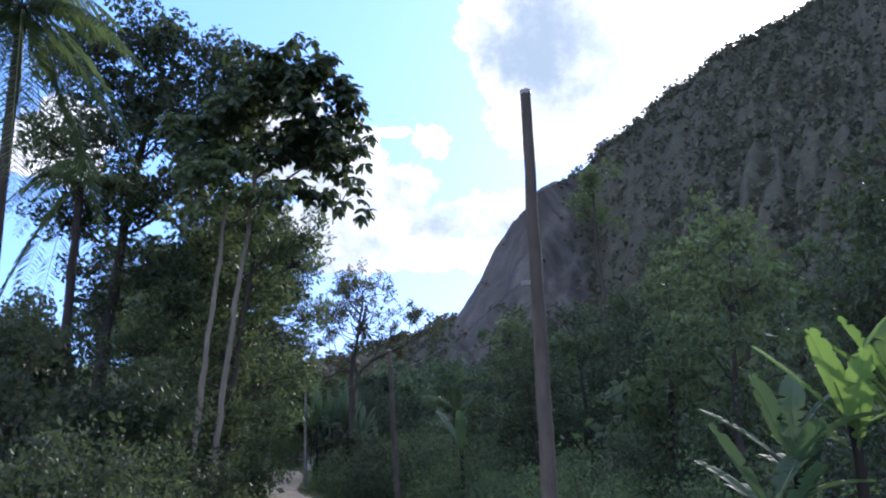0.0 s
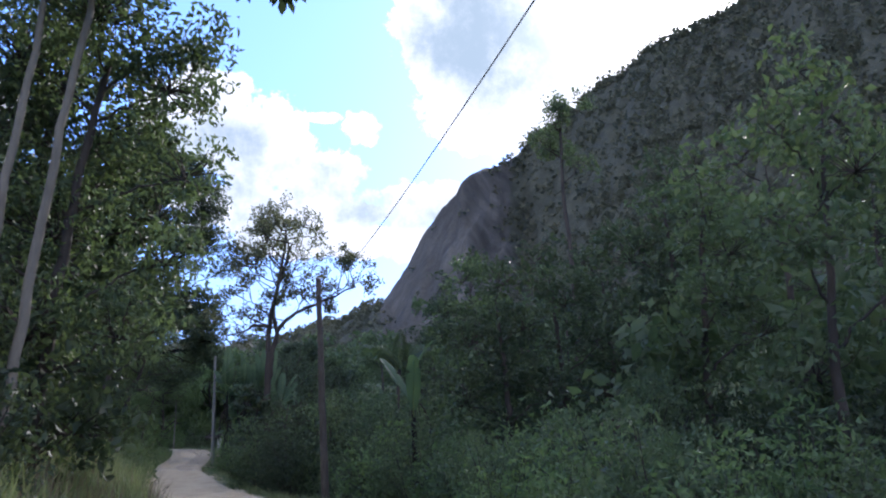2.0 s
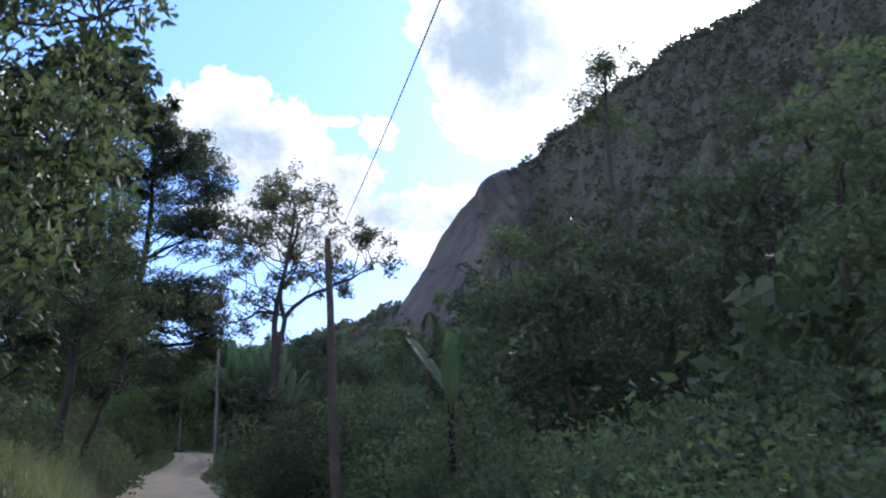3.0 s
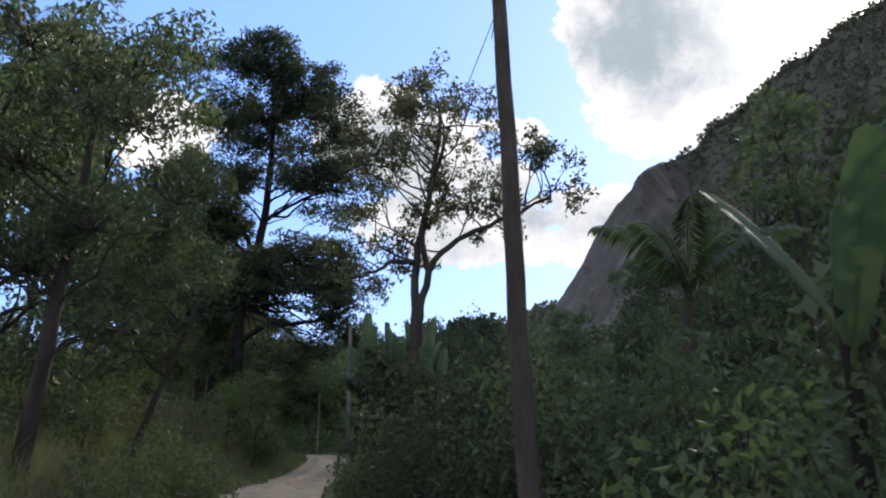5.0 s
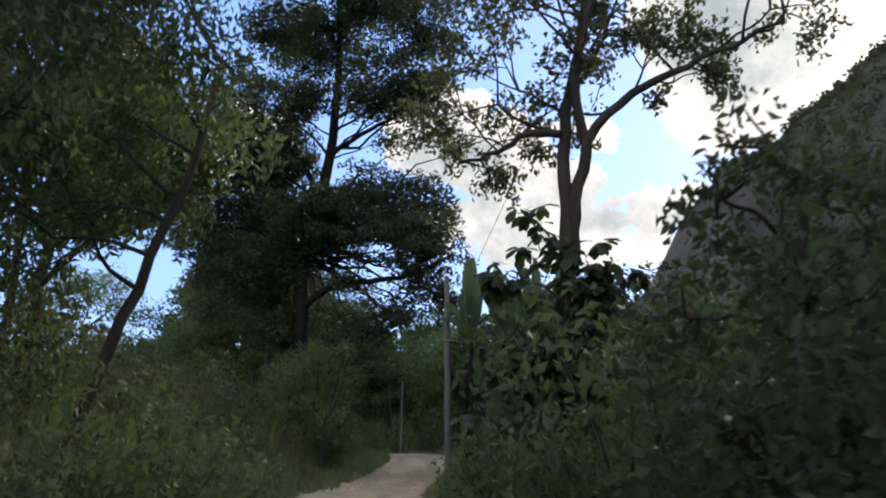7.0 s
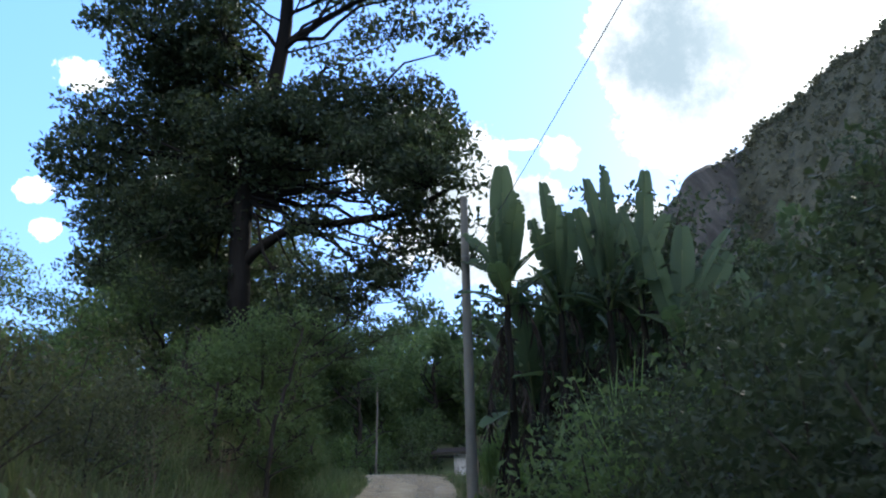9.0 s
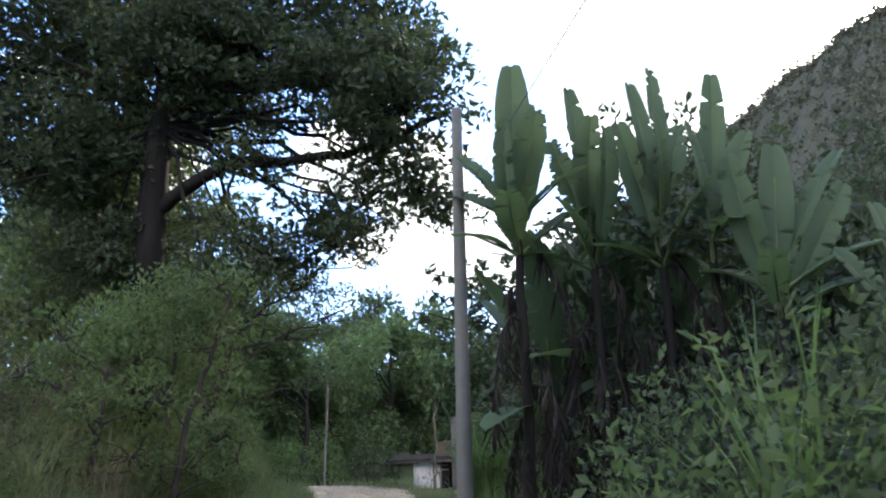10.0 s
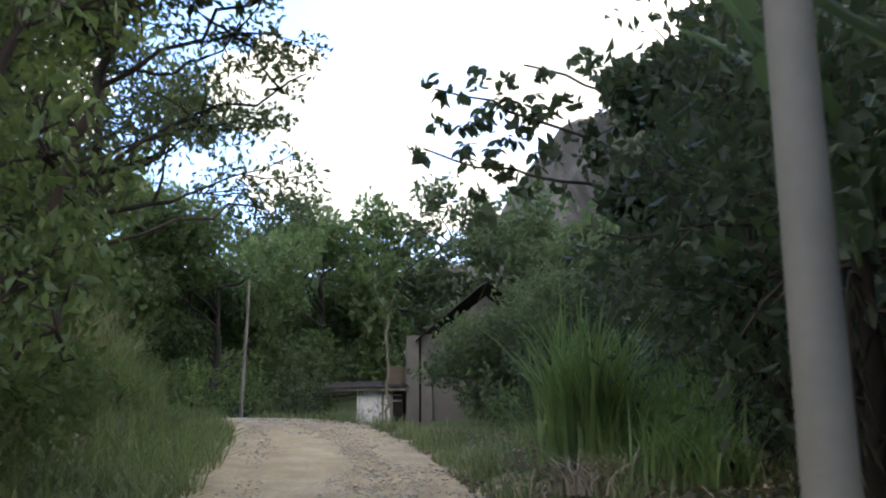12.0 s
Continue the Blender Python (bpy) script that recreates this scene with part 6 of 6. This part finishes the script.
def wire(a, b, sag, label):
    n = 24
    s = np.linspace(0, 1, n)
    p = np.outer(1 - s, a) + np.outer(s, b)
    p[:, 2] -= sag * 4 * s * (1 - s)
    v, f = tube(p, np.full(n, 0.0055), 5)
    tagged(part("power_line", fast_mesh("power_line", v, f, True), WIRE), label, "power line", group="power lines")


# slack lines strung from pole to pole
wire(Vector((-8.83, 75.0, 8.9)), top_b + Vector((0, 0.04, -0.12)), 0.3, "thin dark power line strung from pole to pole")
wire(top_b + Vector((-0.09, -0.02, -0.55)), top_a + Vector((-0.14, 0.0, -2.13)), 0.45, "thin dark slack power line over the road")

# slim post at the bend
x, y = -15.9, 102.5
t = thing("fence_pole", (x, y, z_at(x, y) - 0.1), "slim weathered wooden post standing at the bend", "post")
(v, f), _ = limb([(0, 0, 0), (0.05, 0, 2.2), (0.1, 0, 10.4 - z_at(x, y) + 0.1)], 0.055, 0.04, 10, 9, 0.01)
part("post", fast_mesh("post", v, f, True), PLANK_GREY, t)

# ---------------------------------------------------------------- the shack by the bend


def ribbed_roof(name, length, width, pitch=0.18, lift=0.03):
    """A sheet of half-round tile rows: length along x, width along y."""
    n = int(length / pitch * 6)
    xs = np.linspace(0, length, n)
    z = lift * np.abs(np.sin(xs / pitch * math.pi))
    v, f = [], []
    for k, yy in enumerate(np.linspace(0, width, 9)):
        for q, zz in zip(xs, z):
            v.append((q, yy, zz + 0.02 * (k % 2)))
    for k in range(8):
        for q in range(n - 1):
            a = k * n + q
            f.append((a, a + 1, a + n + 1, a + n))
    me = fast_mesh(name, v, f)
    return me


def shack():
    x0, y0 = -12.5, 106.0
    z0 = 5.75
    t = thing("shack", (x0, y0, z0), "run-down shack with peeling white wall and dark tiled roofs", "shack")
    part("low_wall", box_mesh("low_wall", (1.25, 0.14, 1.45), 0.02, (0.72, 0, 0.62)), WHITEWASH, t, "peeling whitewashed low wall")
    part("side_wall", box_mesh("side_wall", (0.14, 2.4, 1.45), 0.02, (0.16, 1.28, 0.62)), WHITEWASH, t, "peeling whitewashed low wall")
    # a solid panel painted near black, in place of the doorway's inner shade
    door = part("doorway", box_mesh("doorway", (0.36, 0.1, 1.35), 0.01, (1.53, 0.06, 0.57)), OPENING_SHADE, t, "near-black panel standing for the shade in an open doorway")
    part("board", box_mesh("board", (0.34, 0.05, 0.07), 0.01, (1.53, -0.03, 0.95)), PLANK_GREY, door)
    part("board", box_mesh("board", (0.3, 0.05, 0.06), 0.01, (1.53, -0.03, 1.15)), PLANK_GREY, door)
    part("post", box_mesh("post", (0.07, 0.07, 1.5), 0.01, (1.02, -0.11, 0.65)), PLANK_GREY, t)
    part("post", box_mesh("post", (0.08, 0.08, 1.5), 0.01, (1.33, -0.11, 0.65)), PLANK_GREY, t)
    low = part("low_roof", ribbed_roof("low_roof", 3.0, 2.7), ROOF_TILE, t, "sagging low roof of dark weathered tiles")
    low.matrix_basis = pose(-1.05, -0.45, 1.36, 9, -1.2, 0)
    part("beam", box_mesh("beam", (2.9, 0.1, 0.12), 0.01, (0.4, -0.3, 1.34)), PLANK_GREY, t)
    part("mud_wall", box_mesh("mud_wall", (0.75, 0.14, 2.3), 0.02, (1.5, 0.75, 1.1)), MUD, t, "tan mud-plastered wall")
    part("pilaster", box_mesh("pilaster", (0.46, 0.22, 3.35), 0.02, (2.08, -0.05, 1.6)), PLASTER, t)
    part("pilaster", box_mesh("pilaster", (0.4, 0.22, 3.4), 0.02, (2.58, -0.05, 1.62)), PLASTER, t)
    # a strip painted near black, as the shade between the pilasters
    part("gap", box_mesh("gap", (0.08, 0.1, 3.1), 0.005, (2.345, 0.03, 1.5)), OPENING_SHADE, t, "near-black strip standing for the shade in a narrow gap")
    front = part("front_wall", box_mesh("front_wall", (3.9, 0.15, 3.1), 0.02, (4.75, 0.1, 1.45)), PLASTER, t, "grey plastered wall")
    bm = bmesh.new()
    for yy in (0.03, 0.18):
        for q in ((2.6, yy, 3.002), (6.9, yy, 3.002), (4.75, yy, 4.75)):
            bm.verts.new(q)
    bm.verts.ensure_lookup_table()
    vs = bm.verts
    for f in ((0, 1, 2), (5, 4, 3), (0, 3, 4, 1), (1, 4, 5, 2), (2, 5, 3, 0)):
        bm.faces.new([vs[k] for k in f])
    me = bpy.data.meshes.new("gable")
    bm.to_mesh(me)
    bm.free()
    part("gable", me, PLANK_GREY, front, "dark boarded gable")
    for side in (-1, 1):
        r = part("roof_slope", ribbed_roof("roof_slope", 6.0, 3.3), ROOF_TILE, t, "steep roof slope of dark tiles")
        r.matrix_basis = Matrix.Translation((4.75 + side * 2.55, -0.75 if side < 0 else 5.25, 3.02)) @ Matrix.Rotation(radians(90 if side < 0 else -90), 4, "Z") @ Matrix.Scale(-1, 4, (0, 1, 0)) @ Matrix.Rotation(radians(40), 4, "X") if side < 0 else \
            Matrix.Translation((4.75 + side * 2.55, -0.75, 3.02)) @ Matrix.Rotation(radians(90), 4, "Z") @ Matrix.Rotation(radians(40), 4, "X")
    return t


shack()
make_tree("bare_tree", (-11.35, 104.6, z_at(-11.35, 104.6) - 0.1), "thin pale forked tree in front of the shack", [(0, 0, 0), (0.05, 0, 2.2), (0.05, 0, 4.0)], 0.05, 0.035,
          [(1.0, (-0.5, 0, 1)), (1.0, (0.5, 0, 1))], 1.8, 0.03, 1, 0.6, 0.4, 25, 0.16, LEAF_MID, BARK_PALE)


# ---------------------------------------------------------------- loose stones on the road


def build_gravel():
    n = 8200
    y = rng.uniform(70, 99, n)
    g = np.where(rng.random(n) < 0.65, rng.normal(0.7, 0.75, n), rng.uniform(-1.9, 2.2, n))
    x = road_x(y) + g
    gap = road_gap(x, y)
    ok = np.abs(gap) < 2.3
    x, y, gap = x[ok], y[ok], gap[ok]
    z = road_z(y) + 0.045 - 0.16 * sstep(1.55, 2.2, np.abs(gap))
    s = rng.uniform(0.009, 0.036, len(x)) * (1 + (rng.random(len(x)) < 0.05) * 0.9)
    oct_v = np.array([(1, 0, 0), (-1, 0, 0), (0, 1, 0), (0, -1, 0), (0, 0, 0.42), (0, 0, -0.5)])
    oct_f = np.array([(0, 2, 4), (2, 1, 4), (1, 3, 4), (3, 0, 4), (2, 0, 5), (1, 2, 5), (3, 1, 5), (0, 3, 5)])
    v = np.stack([x, y, z], 1)[:, None] + (oct_v[None] * rng.uniform(0.6, 1.3, (len(x), 6, 1))) * s[:, None, None]
    f = (np.arange(len(x))[:, None, None] * 6 + oct_f[None]).reshape(-1, 3)
    tagged(part("gravel", fast_mesh("gravel", v.reshape(-1, 3), f), STONE), "loose pale stones scattered on the road", "gravel", kind="stuff")


build_gravel()


def build_litter():
    """Fallen dry leaves and straw under the banana plants and along the verges."""
    n = 5200
    y = np.where(rng.random(n) < 0.6, rng.uniform(72, 84, n), rng.uniform(66, 97, n))
    g = np.where(rng.random(n) < 0.7, rng.uniform(1.7, 5.0, n), -rng.uniform(1.7, 3.4, n))
    x = road_x(y) + g
    gap = np.where(y > 84, road_gap(x, y), g)
    z = land(x, y, gap) + 0.03
    v, f = leaf_arrays(np.stack([x, y, z], 1), 0.14, 0.3, 0.1, 0.3, 0.92)
    tagged(part("leaf_litter", fast_mesh("leaf_litter", v, f), STRAW), "dry fallen leaves and straw scattered on the verge", "leaf litter", kind="stuff")


build_litter()
